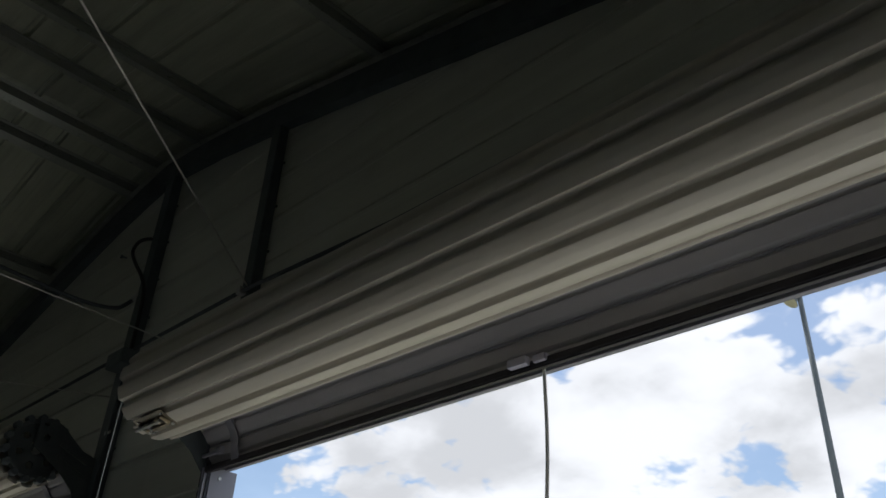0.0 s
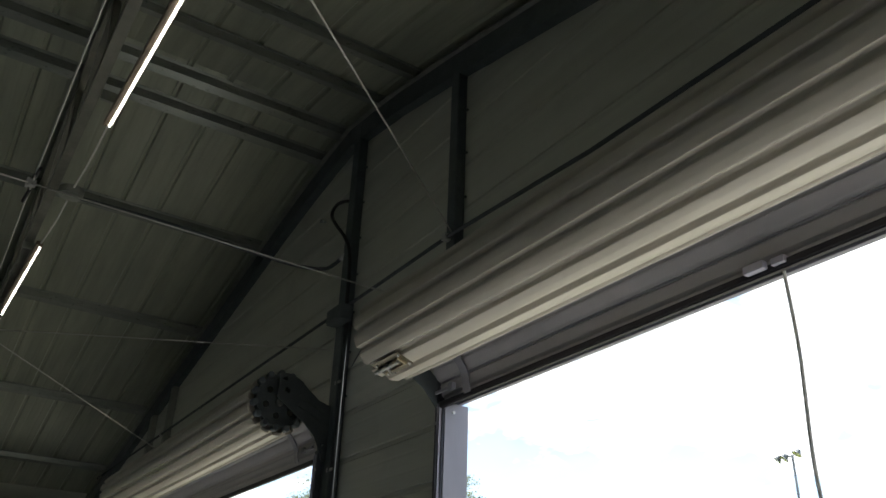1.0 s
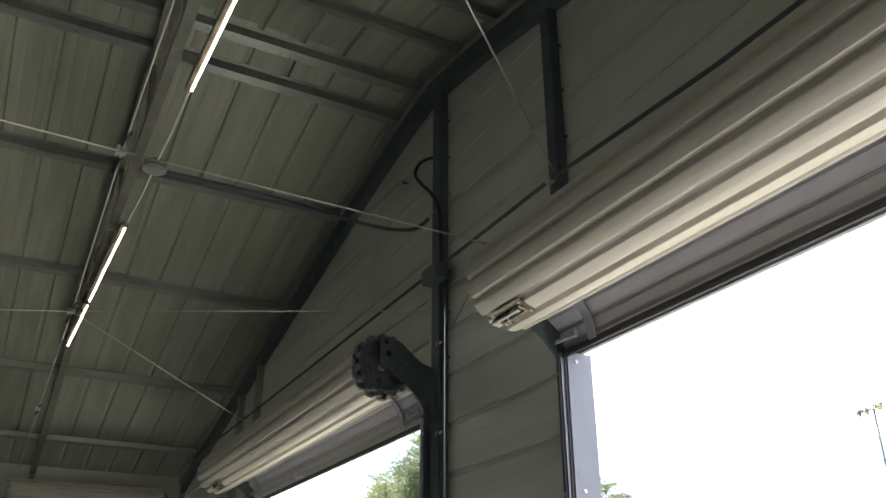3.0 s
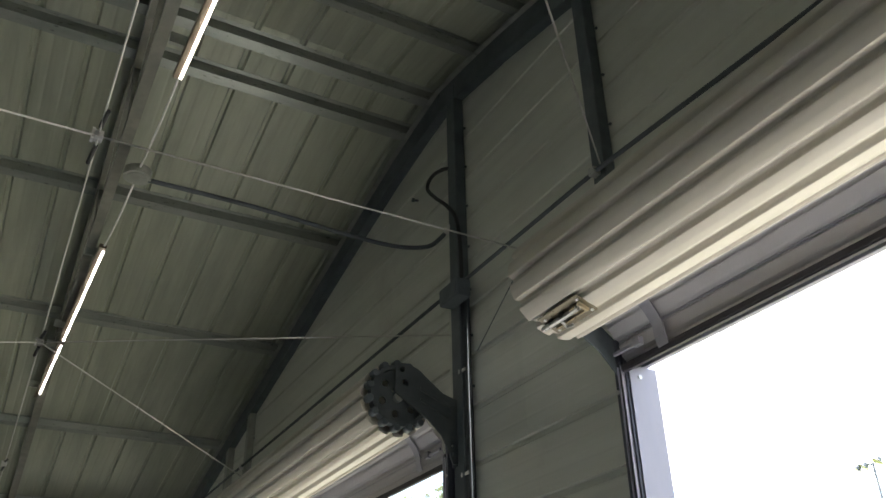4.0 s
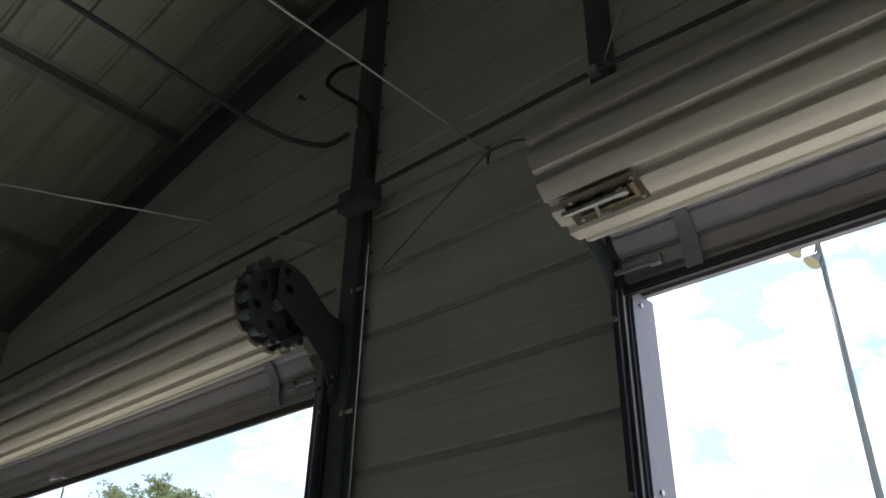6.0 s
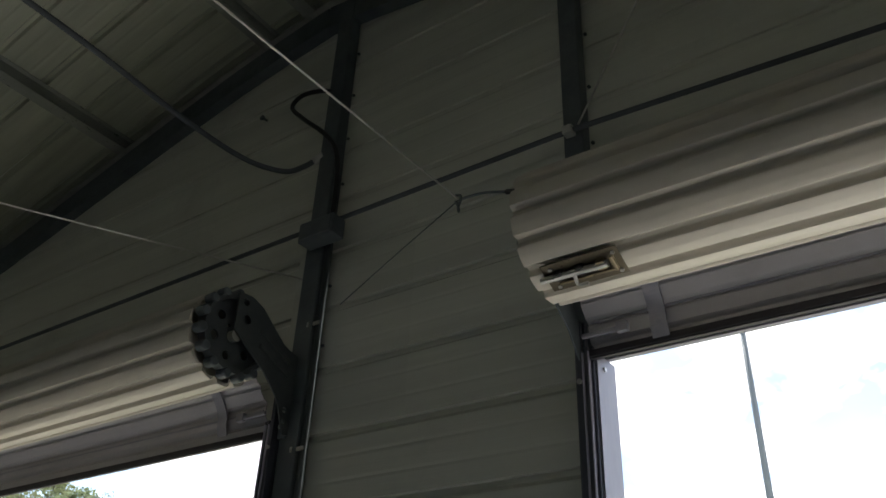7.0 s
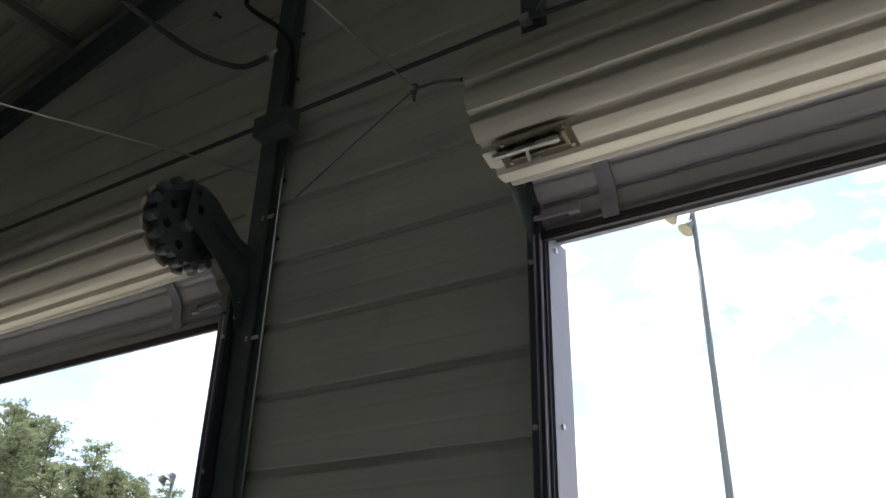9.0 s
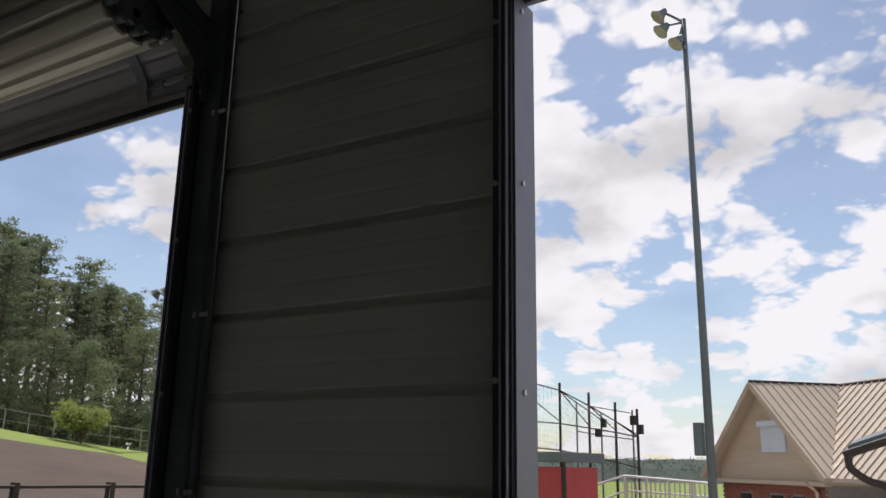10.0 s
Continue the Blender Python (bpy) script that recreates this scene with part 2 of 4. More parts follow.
def thing(name, label="", category="", group="", kind="", at=None):
    ob = new(name)
    ob.empty_display_size = 0.1
    if at is not None:
        ob.matrix_world = at
    return tagged(ob, label, category, group, kind)


def box(bm, x0, x1, y0, y1, z0, z1, bevel=0.0):
    v = [bm.verts.new(p) for p in ((x0, y0, z0), (x1, y0, z0), (x1, y1, z0), (x0, y1, z0), (x0, y0, z1), (x1, y0, z1), (x1, y1, z1), (x0, y1, z1))]
    f = [bm.faces.new([v[i] for i in q]) for q in ((0, 3, 2, 1), (4, 5, 6, 7), (0, 1, 5, 4), (1, 2, 6, 5), (2, 3, 7, 6), (3, 0, 4, 7))]
    if bevel:
        bmesh.ops.bevel(bm, geom=list({e for q in f for e in q.edges}), offset=bevel, segments=2, affect="EDGES", profile=0.6)
    return bm


def beam(bm, p0, p1, w, h, up=(0, 0, 1)):
    """A straight rectangular bar from p0 to p1: w across, h along up."""
    p0, p1 = Vector(p0), Vector(p1)
    d = (p1 - p0).normalized()
    s = d.cross(Vector(up)).normalized()
    u = s.cross(d).normalized()
    ring = [[p + s * a * w / 2 + u * b * h / 2 for a, b in ((-1, -1), (1, -1), (1, 1), (-1, 1))] for p in (p0, p1)]
    a, b = [[bm.verts.new(q) for q in r] for r in ring]
    for i in range(4):
        bm.faces.new((a[i], a[(i + 1) % 4], b[(i + 1) % 4], b[i]))
    bm.faces.new(a[::-1])
    bm.faces.new(b)
    return bm


def tube(bm, pts, r, n=8, r_end=None):
    """A round bar along a line of points."""
    pts = [Vector(p) for p in pts]
    rings, side = [], None
    for i, p in enumerate(pts):
        d = (pts[min(i + 1, len(pts) - 1)] - pts[max(i - 1, 0)]).normalized()
        if side is None:
            side = d.orthogonal().normalized()
        side = (side - d * side.dot(d)).normalized()
        u = d.cross(side)
        rr = r if r_end is None else r + (r_end - r) * i / (len(pts) - 1)
        rings.append([bm.verts.new(p + (side * math.cos(2 * math.pi * k / n) + u * math.sin(2 * math.pi * k / n)) * rr) for k in range(n)])
    for a, b in zip(rings, rings[1:]):
        for k in range(n):
            bm.faces.new((a[k], a[(k + 1) % n], b[(k + 1) % n], b[k]))
    bm.faces.new(rings[0][::-1])
    bm.faces.new(rings[-1])
    return bm


def curve_pts(ctrl, n=8):
    """A smooth line through control points (Catmull-Rom)."""
    c = [Vector(p) for p in ctrl]
    c = [c[0] * 2 - c[1]] + c + [c[-1] * 2 - c[-2]]
    out = []
    for i in range(1, len(c) - 2):
        for k in range(n):
            t = k / n
            out.append(0.5 * (2 * c[i] + (c[i + 1] - c[i - 1]) * t + (2 * c[i - 1] - 5 * c[i] + 4 * c[i + 1] - c[i + 2]) * t * t + (3 * c[i] - c[i - 1] - 3 * c[i + 1] + c[i + 2]) * t ** 3))
    return out + [c[-2]]


def plate(bm, outline, x0, x1, holes=()):
    """A flat plate of the y-z outline between x0 and x1, with round holes (y, z, r) through it."""
    loops = [outline] + [[(y + r * math.cos(a * math.pi / 8), z + r * math.sin(a * math.pi / 8)) for a in range(16)] for y, z, r in holes]
    edges = []
    for lp in loops:
        v = [bm.verts.new((x0, y, z)) for y, z in lp]
        edges += [bm.edges.new((v[i], v[(i + 1) % len(v)])) for i in range(len(v))]
    got = bmesh.ops.triangle_fill(bm, use_beauty=True, edges=edges)
    faces = [g for g in got["geom"] if isinstance(g, bmesh.types.BMFace)]
    ext = bmesh.ops.extrude_face_region(bm, geom=faces)
    bmesh.ops.translate(bm, vec=(x1 - x0, 0, 0), verts=[g for g in ext["geom"] if isinstance(g, bmesh.types.BMVert)])
    return bm


def disc(bm, c, axis, r, h, n=24):
    a = Vector(axis).normalized() * h / 2
    return tube(bm, [Vector(c) - a, Vector(c) + a], r, n)


# ---- the building: 50 ft wide gable, ridge along y ----
WALL_Y, RIDGE_X, RIDGE_Z, SLOPE = 2.40, -5.30, 5.60, 0.248
HALF, BACK_Y, OPEN_Z = 7.65, -9.0, 3.0
LEFT_X, RIGHT_X = RIDGE_X - HALF, RIDGE_X + HALF
R_DOOR, L_DOOR = (-3.74, -0.08), (-8.93, -5.27)


def roof_z(x):
    """The underside of the rafters at x."""
    d = abs(x - RIDGE_X)
    return RIDGE_Z - SLOPE * d - 0.09 * max(0.0, 1 - d / 1.4) ** 2


STEPS = (0.0, 0.35, 0.75, 1.4, 2.8, 4.4, 6.0, HALF)


RIB, SHEET = 0.30, 0.90


def rib_profile(z0, z1, base, deep=0.012):
    """Heights and depths of a sheet with trapezoid ribs that stand out to the outside."""
    rows = [(z0, 0.0)]
    k = math.floor((z0 - base) / RIB) - 1
    while base + k * RIB < z1 + RIB:
        c = base + k * RIB
        for dz, d in ((-0.112, 0), (-0.1, 0.001), (-0.088, 0), (-0.030, 0), (-0.012, deep), (0.013, deep), (0.016, 0), (0.088, 0), (0.1, 0.001), (0.112, 0)):
            if z0 + 0.002 < c + dz < z1 - 0.002:
                rows.append((c + dz, d))
        k += 1
    rows.append((z1, 0.0))
    for r in range(int((z1 - z0) / 0.03)):
        z = z0 + 0.03 * r + 0.015
        for (a, da), (b, db) in zip(rows, rows[1:]):
            if a + 0.003 < z < b - 0.003 and da == db == 0.0 and z > 3.9:
                rows.append((z, 0.0))
                break
        rows.sort()
    return rows


def wall_sheet(name, xa, xb, z0, z1, parent, gable=False):
    """One ribbed steel sheet of the end wall; its top follows the roof where it meets it."""
    bm = bmesh.new()
    prev = None
    for z, d in rib_profile(z0, z1, 2.95, 0.009 if gable and z0 > 3.5 else 0.016):
        a, b = xa, xb
        if gable:
            reach = (RIDGE_Z + 0.122 - z) / SLOPE
            a, b = max(xa, RIDGE_X - reach), min(xb, RIDGE_X + reach)
            if b - a < 0.05:
                break
        n = 8
        row = [bm.verts.new((a + (b - a) * i / n, WALL_Y + d, z)) for i in range(n + 1)]
        if prev:
            for i in range(n):
                bm.faces.new((prev[i], prev[i + 1], row[i + 1], row[i]))
        prev = row
    ob = part(name, bm, M_WALL, parent)
    ob.modifiers.new("thickness", "SOLIDIFY").thickness = 0.003
    return ob


wall_north = thing("wall_north", "end wall of grey ribbed steel sheet on a tube frame", "wall", kind="structure")
for xa, xb in ((LEFT_X, L_DOOR[0]), (L_DOOR[1], R_DOOR[0]), (R_DOOR[1], RIGHT_X)):
    for z0 in (2.1, 1.2, 0.3, 0.0):
        wall_sheet("panel", xa, xb, z0, {2.1: 3.0, 1.2: 2.1, 0.3: 1.2, 0.0: 0.3}[z0], wall_north)
for z0 in (3.0, 3.9, 4.8):
    for xa, xb in ((LEFT_X, -8.1), (-8.1, -4.6), (-4.6, -0.9), (-0.9, RIGHT_X)):
        wall_sheet("panel", xa, xb, z0, min(z0 + 0.9, RIDGE_Z + 0.115), wall_north, True)

floor_ob = part("floor", box(bmesh.new(), LEFT_X, RIGHT_X, BACK_Y, WALL_Y + 0.03, -0.12, 0.0), M_CONC)
tagged(floor_ob, "grey concrete floor slab of the open shed", "floor", kind="structure")


def roof_side(bm, s):
    """One slope of ribbed roof sheet; ribs run down the slope and stand upwards."""
    pro = [(BACK_Y - 0.1, 0.0)]
    y = WALL_Y - 0.14
    ribs = []
    while y > BACK_Y:
        ribs.append(y)
        y -= 0.305
    for c in reversed(ribs):
        pro += [(c + dy, d) for dy, d in ((-0.115, 0), (-0.1, 0.0018), (-0.085, 0), (-0.026, 0), (-0.012, 0.020), (0.012, 0.020), (0.026, 0), (0.085, 0), (0.1, 0.0018), (0.115, 0))]
    pro.append((WALL_Y + 0.15, 0.0))
    prev = None
    for yy, d in pro:
        row = [bm.verts.new((RIDGE_X + s * q * 1.02, yy, roof_z(RIDGE_X + q * 1.02) + 0.125 + d)) for q in STEPS]
        if prev:
            for i in range(len(STEPS) - 1):
                bm.faces.new((prev[i], prev[i + 1], row[i + 1], row[i]))
        prev = row


bm = bmesh.new()
roof_side(bm, -1)
roof_side(bm, 1)
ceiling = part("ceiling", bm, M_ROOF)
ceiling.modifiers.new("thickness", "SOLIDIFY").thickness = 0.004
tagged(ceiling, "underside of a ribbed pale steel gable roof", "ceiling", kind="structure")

# roof frames
for fy in (WALL_Y - 0.035, 0.43, -1.55, -3.5, -5.5, -7.5):
    fr = thing("roof_frame", "grey steel tube rafter frame with a level tie and webs" if fy < 2 else "dark steel tube rafters along the end wall", "roof frame", "roof frames")
    for s in (-1, 1):
        drop, depth = (-0.018, 0.17) if fy > 2 else (0.034, 0.07)
        beam_bm = bmesh.new()
        for q0, q1 in zip(STEPS, STEPS[1:]):
            beam(beam_bm, (RIDGE_X + s * q0, fy, roof_z(RIDGE_X + q0) + drop), (RIDGE_X + s * q1, fy, roof_z(RIDGE_X + q1) + drop), 0.07, depth)
        part("rafter", beam_bm, M_DARK if fy > 2 else M_TRUSS, fr)
        if fy > 2:
            lip = bmesh.new()
            for q0, q1 in zip(STEPS, STEPS[1:]):
                beam(lip, (RIDGE_X + s * q0, fy - 0.052, roof_z(RIDGE_X + q0) + 0.062), (RIDGE_X + s * q1, fy - 0.052, roof_z(RIDGE_X + q1) + 0.062), 0.034, 0.008)
            part("flange", lip, M_GALV, fr, "pale folded edge of the rafter")
        part("leg", box(bmesh.new(), RIDGE_X + s * (HALF - 0.04) - 0.035, RIDGE_X + s * (HALF - 0.04) + 0.035, fy - 0.035, fy + 0.035, 0, RIDGE_Z - SLOPE * HALF), M_GALV, fr)
    if fy < 2:
        tz = 4.62
        reach = (RIDGE_Z - tz) / SLOPE
        part("tie", beam(bmesh.new(), (RIDGE_X - reach, fy, tz), (RIDGE_X + reach, fy, tz), 0.06, 0.06), M_TRUSS, fr)
        for s in (-1, 1):
            for a, b in ((0.0, 0.55), (1.1, 0.55), (1.1, 1.7), (2.3, 1.7), (2.3, 2.9)):
                part("web", beam(bmesh.new(), (RIDGE_X + s * a, fy, tz), (RIDGE_X + s * b, fy, roof_z(RIDGE_X + b)), 0.045, 0.045, (0, 1, 0)), M_TRUSS, fr)
        gus = bmesh.new()
        box(gus, RIDGE_X - 0.16, RIDGE_X + 0.16, fy - 0.042, fy - 0.036, RIDGE_Z - 0.12, RIDGE_Z + 0.05)
        part("gusset", gus, M_GALV, fr)

# purlins: hat channels that run over the rafters
HAT = ((-0.075, 0.042), (-0.048, 0.042), (-0.036, -0.014), (0.036, -0.014), (0.048, 0.042), (0.075, 0.042))


def purlin(x):
    s = -1 if x < RIDGE_X else 1
    z = roof_z(x) + 0.072
    p = thing("purlin", "galvanised hat channel roof purlin under the sheets", "purlin", "roof purlins")
    for name, lo, hi in (("flange", 0, 2), ("channel", 1, 5), ("flange", 4, 6)):
        bm = bmesh.new()
        rows = [[bm.verts.new((x + dx, y, z + dz - s * SLOPE * dx)) for dx, dz in HAT[lo:hi]] for y in (BACK_Y, WALL_Y)]
        for i in range(hi - lo - 1):
            bm.faces.new((rows[0][i], rows[0][i + 1], rows[1][i + 1], rows[1][i]))
        ob = part(name, bm, M_PURLIN, p)
        ob.modifiers.new("thickness", "SOLIDIFY").thickness = 0.003
    return p


for x in (-5.42, -5.78, -7.08, -8.60, -10.40, -12.05, -4.80, -4.28, -2.82, -1.42, -0.02, 1.38, 2.1):
    purlin(x)

# end wall posts and girts
def post(name, x, w, z0, z1, mat, label, depth=0.064):
    ob = part(name, box(bmesh.new(), x - w / 2, x + w / 2, WALL_Y - depth - 0.004, WALL_Y - 0.004, z0, z1, 0.006), mat)
    for k in range(int((z1 - 3.3) / 0.3)):
        z = 3.35 + 0.3 * k + 0.02 * math.sin(7 * k + x)
        for e in (-1, 1):
            part("screw", disc(bmesh.new(), (x + e * (w / 2 + 0.012), WALL_Y - 0.006, z), (0, 1, 0), 0.008, 0.010, 8), M_DARK, ob)
    return tagged(ob, label, "post", "end wall posts")


post("wall_post", -5.145, 0.105, 0, roof_z(-5.145), M_DARK, "dark steel tube post under the ridge of the end wall", 0.07)
post("wall_post", -3.79, 0.085, 0, roof_z(-3.80), M_DARK, "dark steel tube post beside a door opening")
post("wall_post", -9.40, 0.085, 0, roof_z(-9.40), M_GALV, "grey steel tube post beside a door opening")
post("wall_post", -10.1, 0.10, 0, roof_z(-10.1), M_GALV, "grey steel tube post of the end wall")
post("wall_post", 0.0, 0.085, 0, roof_z(0), M_DARK, "dark steel tube post beside a door opening")
stud = part("wall_stud", box(bmesh.new(), -5.245, -5.202, WALL_Y - 0.062, WALL_Y - 0.004, 3.24, 3.86, 0.004), M_WALL)
tagged(stud, "short pale steel stud beside the centre post", "stud")
girt = thing("wall_conduit", "dark conduit clipped level across the end wall", "conduit")
part("pipe", tube(bmesh.new(), [(LEFT_X, WALL_Y - 0.088, 3.955), (-3.76, WALL_Y - 0.088, 3.965), (-2.6, WALL_Y - 0.088, 3.90), (RIGHT_X, WALL_Y - 0.088, 3.88)], 0.0115, 10), M_CONDUIT, girt, smooth=True)
for x, z in ((-9.40, 3.955), (-3.79, 3.965), (0.0, 3.89)):
    cb_ = bmesh.new()
    box(cb_, x - 0.03, x + 0.012, WALL_Y - 0.108, WALL_Y - 0.066, z - 0.018, z + 0.02, 0.004)
    part("clip", cb_, M_ZINC, girt, "bright zinc conduit clip")


# ---- roll-up doors ----
COIL_Y, COIL_Z, COIL_R, RIDGES = -0.412, 3.274, 0.219, 14
HANG = 2.97     # height of the lower edge of an open curtain


def coil_mesh(x0, x1, shrink=0.0):
    bm = bmesh.new()
    n = 320
    prof = []
    for i in range(n):
        a = 2 * math.pi * i / n
        u = (a - radians(-136.1)) * RIDGES / (2 * math.pi)
        f = u - math.floor(u)
        # a rounded crest, a long flat and a narrow step
        q = abs(f - 0.5) * 2
        g = min(1.0, max(0.0, (q - 0.14) / 0.28))
        g = g * g * (3 - 2 * g)
        r = COIL_R - shrink - 0.019 * (1 - g) + 0.002 * q
        prof.append((COIL_Y + r * math.cos(a), COIL_Z + r * math.sin(a)))
    rings = []
    m = 10
    for j in range(m + 1):
        x = x0 + (x1 - x0) * j / m
        sag = 0.006 * math.sin(math.pi * j / m)
        rings.append([bm.verts.new((x, y, z - sag)) for y, z in prof])
    for a, b in zip(rings, rings[1:]):
        for i in range(n):
            bm.faces.new((a[i], a[(i + 1) % n], b[(i + 1) % n], b[i]))
    # open ends with the inner wraps set back
    for ring, sgn in ((rings[0], 1), (rings[-1], -1)):
        inner = [bm.verts.new((v.co.x, COIL_Y + (v.co.y - COIL_Y) * 0.93, COIL_Z + (v.co.z - COIL_Z) * 0.93)) for v in ring]
        deep = [bm.verts.new((v.co.x + sgn * 0.05, v.co.y, v.co.z)) for v in inner]
        for i in range(n):
            j = (i + 1) % n
            bm.faces.new((ring[i], ring[j], inner[j], inner[i]))
            bm.faces.new((inner[i], inner[j], deep[j], deep[i]))
        bm.faces.new(deep)
    return bm


def roll_up_door(w, at, label, wheel_at=None, latch=True, slim=0.0):
    """A door rolled up over an opening from x = 0 to w in a wall whose inner face is y = 0; the room is at -y."""
    d = thing("roll_up_door", label, "roll-up door", "roll-up doors", at=at)
    part("curtain_roll", coil_mesh(-0.01 if wheel_at is None else -0.32, w + (0.02 if wheel_at is None else 0.045), slim if wheel_at is None else 0.018), M_CURTAIN, d, "cream ribbed steel curtain rolled on its drum")
    for sx, x in ((1, 0.0), (-1, w)):
        g = bmesh.new()
        box(g, x - sx * 0.066, x - sx * 0.046, -0.112, -0.072, 0, 3.12, 0.003)
        box(g, x - sx * 0.046, x - sx * 0.038, -0.095, -0.072, 0, 3.12)
        box(g, x - sx * 0.038, x - sx * 0.024, -0.112, -0.072, 0, 3.02, 0.003)
        box(g, x - sx * 0.024, x - sx * 0.016, -0.095, -0.072, 0, 3.02)
        box(g, x - sx * 0.016, x - sx * 0.006, -0.105, -0.072, 0, 3.02, 0.002)
        gd = part("guide", g, M_GUIDE, d, "dark steel side guide track")
        for gx0, gx1 in ((0.040, 0.044), (0.018, 0.022)):
            part("lip", box(bmesh.new(), x - sx * gx0, x - sx * gx1, -0.116, -0.095, 0, 3.0), M_TRIM, gd, "thin pale guide lip")
        for z in (0.5, 1.15, 1.75, 2.35, 2.9):
            part("bolt", disc(bmesh.new(), (x - sx * 0.056, -0.115, z), (0, 1, 0), 0.009, 0.01, 8), M_ZINC, gd)
        jb = part("jamb_trim", box(bmesh.new(), x - sx * 0.006, x + sx * 0.002, -0.094, 0.045, 0, 3.0), M_JAMB, d, "pale lilac-grey folded jamb trim")
        for z in (0.42, 1.08, 1.72, 2.36, 2.955):
            part("screw", disc(bmesh.new(), (x + sx * 0.004, -0.045, z), (1, 0, 0), 0.009, 0.008, 8), M_ZINC, jb)
        # drum bracket
        o = [(-0.44, 3.33), (-0.36, 3.33), (-0.08, 3.10), (-0.08, 2.97), (-0.11, 2.97), (-0.19, 3.06), (-0.44, 3.22)]
        bx = x - sx * 0.055
        if not (wheel_at and sx < 0):
            part("bracket", plate(bmesh.new(), o, bx, bx + 0.006, ((-0.40, 3.27, 0.02),)), M_DARK, d, "dark steel drum bracket")
        # end stop beside the guide
        st = bmesh.new()
        box(st, x - sx * 0.03, x + sx * 0.10, -0.140, -0.126, 3.038, 3.053, 0.003)
        box(st, x + sx * 0.095, x + sx * 0.135, -0.146, -0.122, 3.03, 3.066, 0.004)
        part("stop", st, M_STRAP, d, "small pale metal curtain stop")
        # curved strap below the roll
        sb = bmesh.new()
        xs = x + sx * 0.235
        path = curve_pts([(xs, -0.232, 3.21), (xs, -0.20, 3.165), (xs, -0.16, 3.12), (xs, -0.135, 3.07), (xs, -0.132, 3.03), (xs, -0.118, 2.99)], 4)
        for a, b in zip(path, path[1:]):
            beam(sb, a, b, 0.055, 0.006, (0, -1, 0.2))
        part("strap", sb, M_STRAP, d, "bent pale metal guide strap")
    # the curtain's tail: it leaves the roll at the back, bends into the guides and ends in a dark bottom bar
    drop = HANG + (0.0 if wheel_at is None else -0.03)
    line = curve_pts([(0, COIL_Y + COIL_R - 0.03, COIL_Z + 0.02), (0, -0.205, 3.20), (0, -0.155, 3.135), (0, -0.115, 3.08), (0, -0.10, drop + 0.035)], 12)
    run, tail, prev = 0.0, bmesh.new(), None
    for i, p in enumerate(line):
        if i:
            run += (p - line[i - 1]).length
        f = ((run - 0.035) / 0.078) % 1.0
        q = abs(f - 0.5) * 2
        dip = 0.011 * min(1.0, max(0.0, (0.34 - q) / 0.16))
        row = [tail.verts.new((x, p.y - 0.004 + dip, p.z)) for x in (-0.012, w / 3, 2 * w / 3, w + 0.012)]
        if prev:
            for j in range(3):
                tail.faces.new((prev[j], prev[j + 1], row[j + 1], row[j]))
        prev = row
    # greyer than the roll: its shade is painted into the colour
    tl = part("curtain_tail", tail, M_TAIL_SHADED, d, "ribbed curtain hanging from the roll, its shade put into a grey colour")
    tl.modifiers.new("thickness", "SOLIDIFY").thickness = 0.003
    bar = bmesh.new()
    box(bar, -0.015, w + 0.015, -0.116, -0.098, drop, drop + 0.010, 0.002)
    box(bar, -0.015, w + 0.015, -0.120, -0.112, drop + 0.006, drop + 0.030, 0.002)
    part("bottom_bar", bar, M_HEAD, d, "dark steel angle along the curtain's lower edge")
    rl = bmesh.new()
    tube(rl, [(0.0, -0.118, drop + 0.125), (w, -0.118, drop + 0.125)], 0.004, 6)
    part("seam_wire", rl, M_STRAP, d, "thin line along the hanging curtain")
    part("header_trim", box(bmesh.new(), -0.02, w + 0.02, -0.02, 0.004, 3.0, 3.06, 0.003), M_JAMB, d, "grey folded trim over the opening")
    part("axle", tube(bmesh.new(), [(-0.10, COIL_Y, COIL_Z), (w + 0.10, COIL_Y, COIL_Z)], 0.025, 12), M_GALV, d)
    if latch:
        lt = thing("latch")
        lt.parent = d
        a0 = radians(-112)
        # a frame tangent to the roll, x along the roll
        lt.matrix_local = Matrix.Translation((0.165, COIL_Y + (COIL_R + 0.001) * math.cos(a0), COIL_Z + (COIL_R + 0.001) * math.sin(a0))) @ Matrix.Rotation(a0, 4, "X") @ Matrix.Diagonal((1.1, 1.0, 0.95, 1))
        lb = bmesh.new()
        box(lb, -0.115, 0.105, 0.0, 0.004, -0.056, 0.05, 0.001)
        base = part("latch_plate", lb, M_BRONZE, lt, "dark tarnished latch plate")
        bb = bmesh.new()
        tube(bb, [(-0.125, 0.018, -0.012), (0.07, 0.018, -0.012)], 0.011, 10)
        tube(bb, [(-0.03, 0.018, -0.012), (-0.03, 0.03, 0.028), (0.0, 0.032, 0.03)], 0.006, 8)
        part("bolt", bb, M_ZINC, lt, "worn steel slide bolt")
        for x in (-0.07, -0.01, 0.05):
            ks = bmesh.new()
            box(ks, x - 0.012, x + 0.012, 0.004, 0.024, -0.028, 0.004, 0.004)
            part("keeper", ks, M_BLACK if x < 0 else M_BRASS, lt)
        rim = bmesh.new()
        box(rim, -0.085, 0.085, 0.004, 0.016, 0.016, 0.024, 0.002)
        box(rim, 0.078, 0.088, 0.004, 0.02, -0.03, 0.024, 0.002)
        part("latch_rim", rim, M_BRASS, lt)
        for x in (-0.09, 0.09):
            for z in (-0.036, 0.036):
                part("rivet", disc(bmesh.new(), (x, 0.006, z), (0, 1, 0), 0.006, 0.006, 8), M_ZINC, lt)
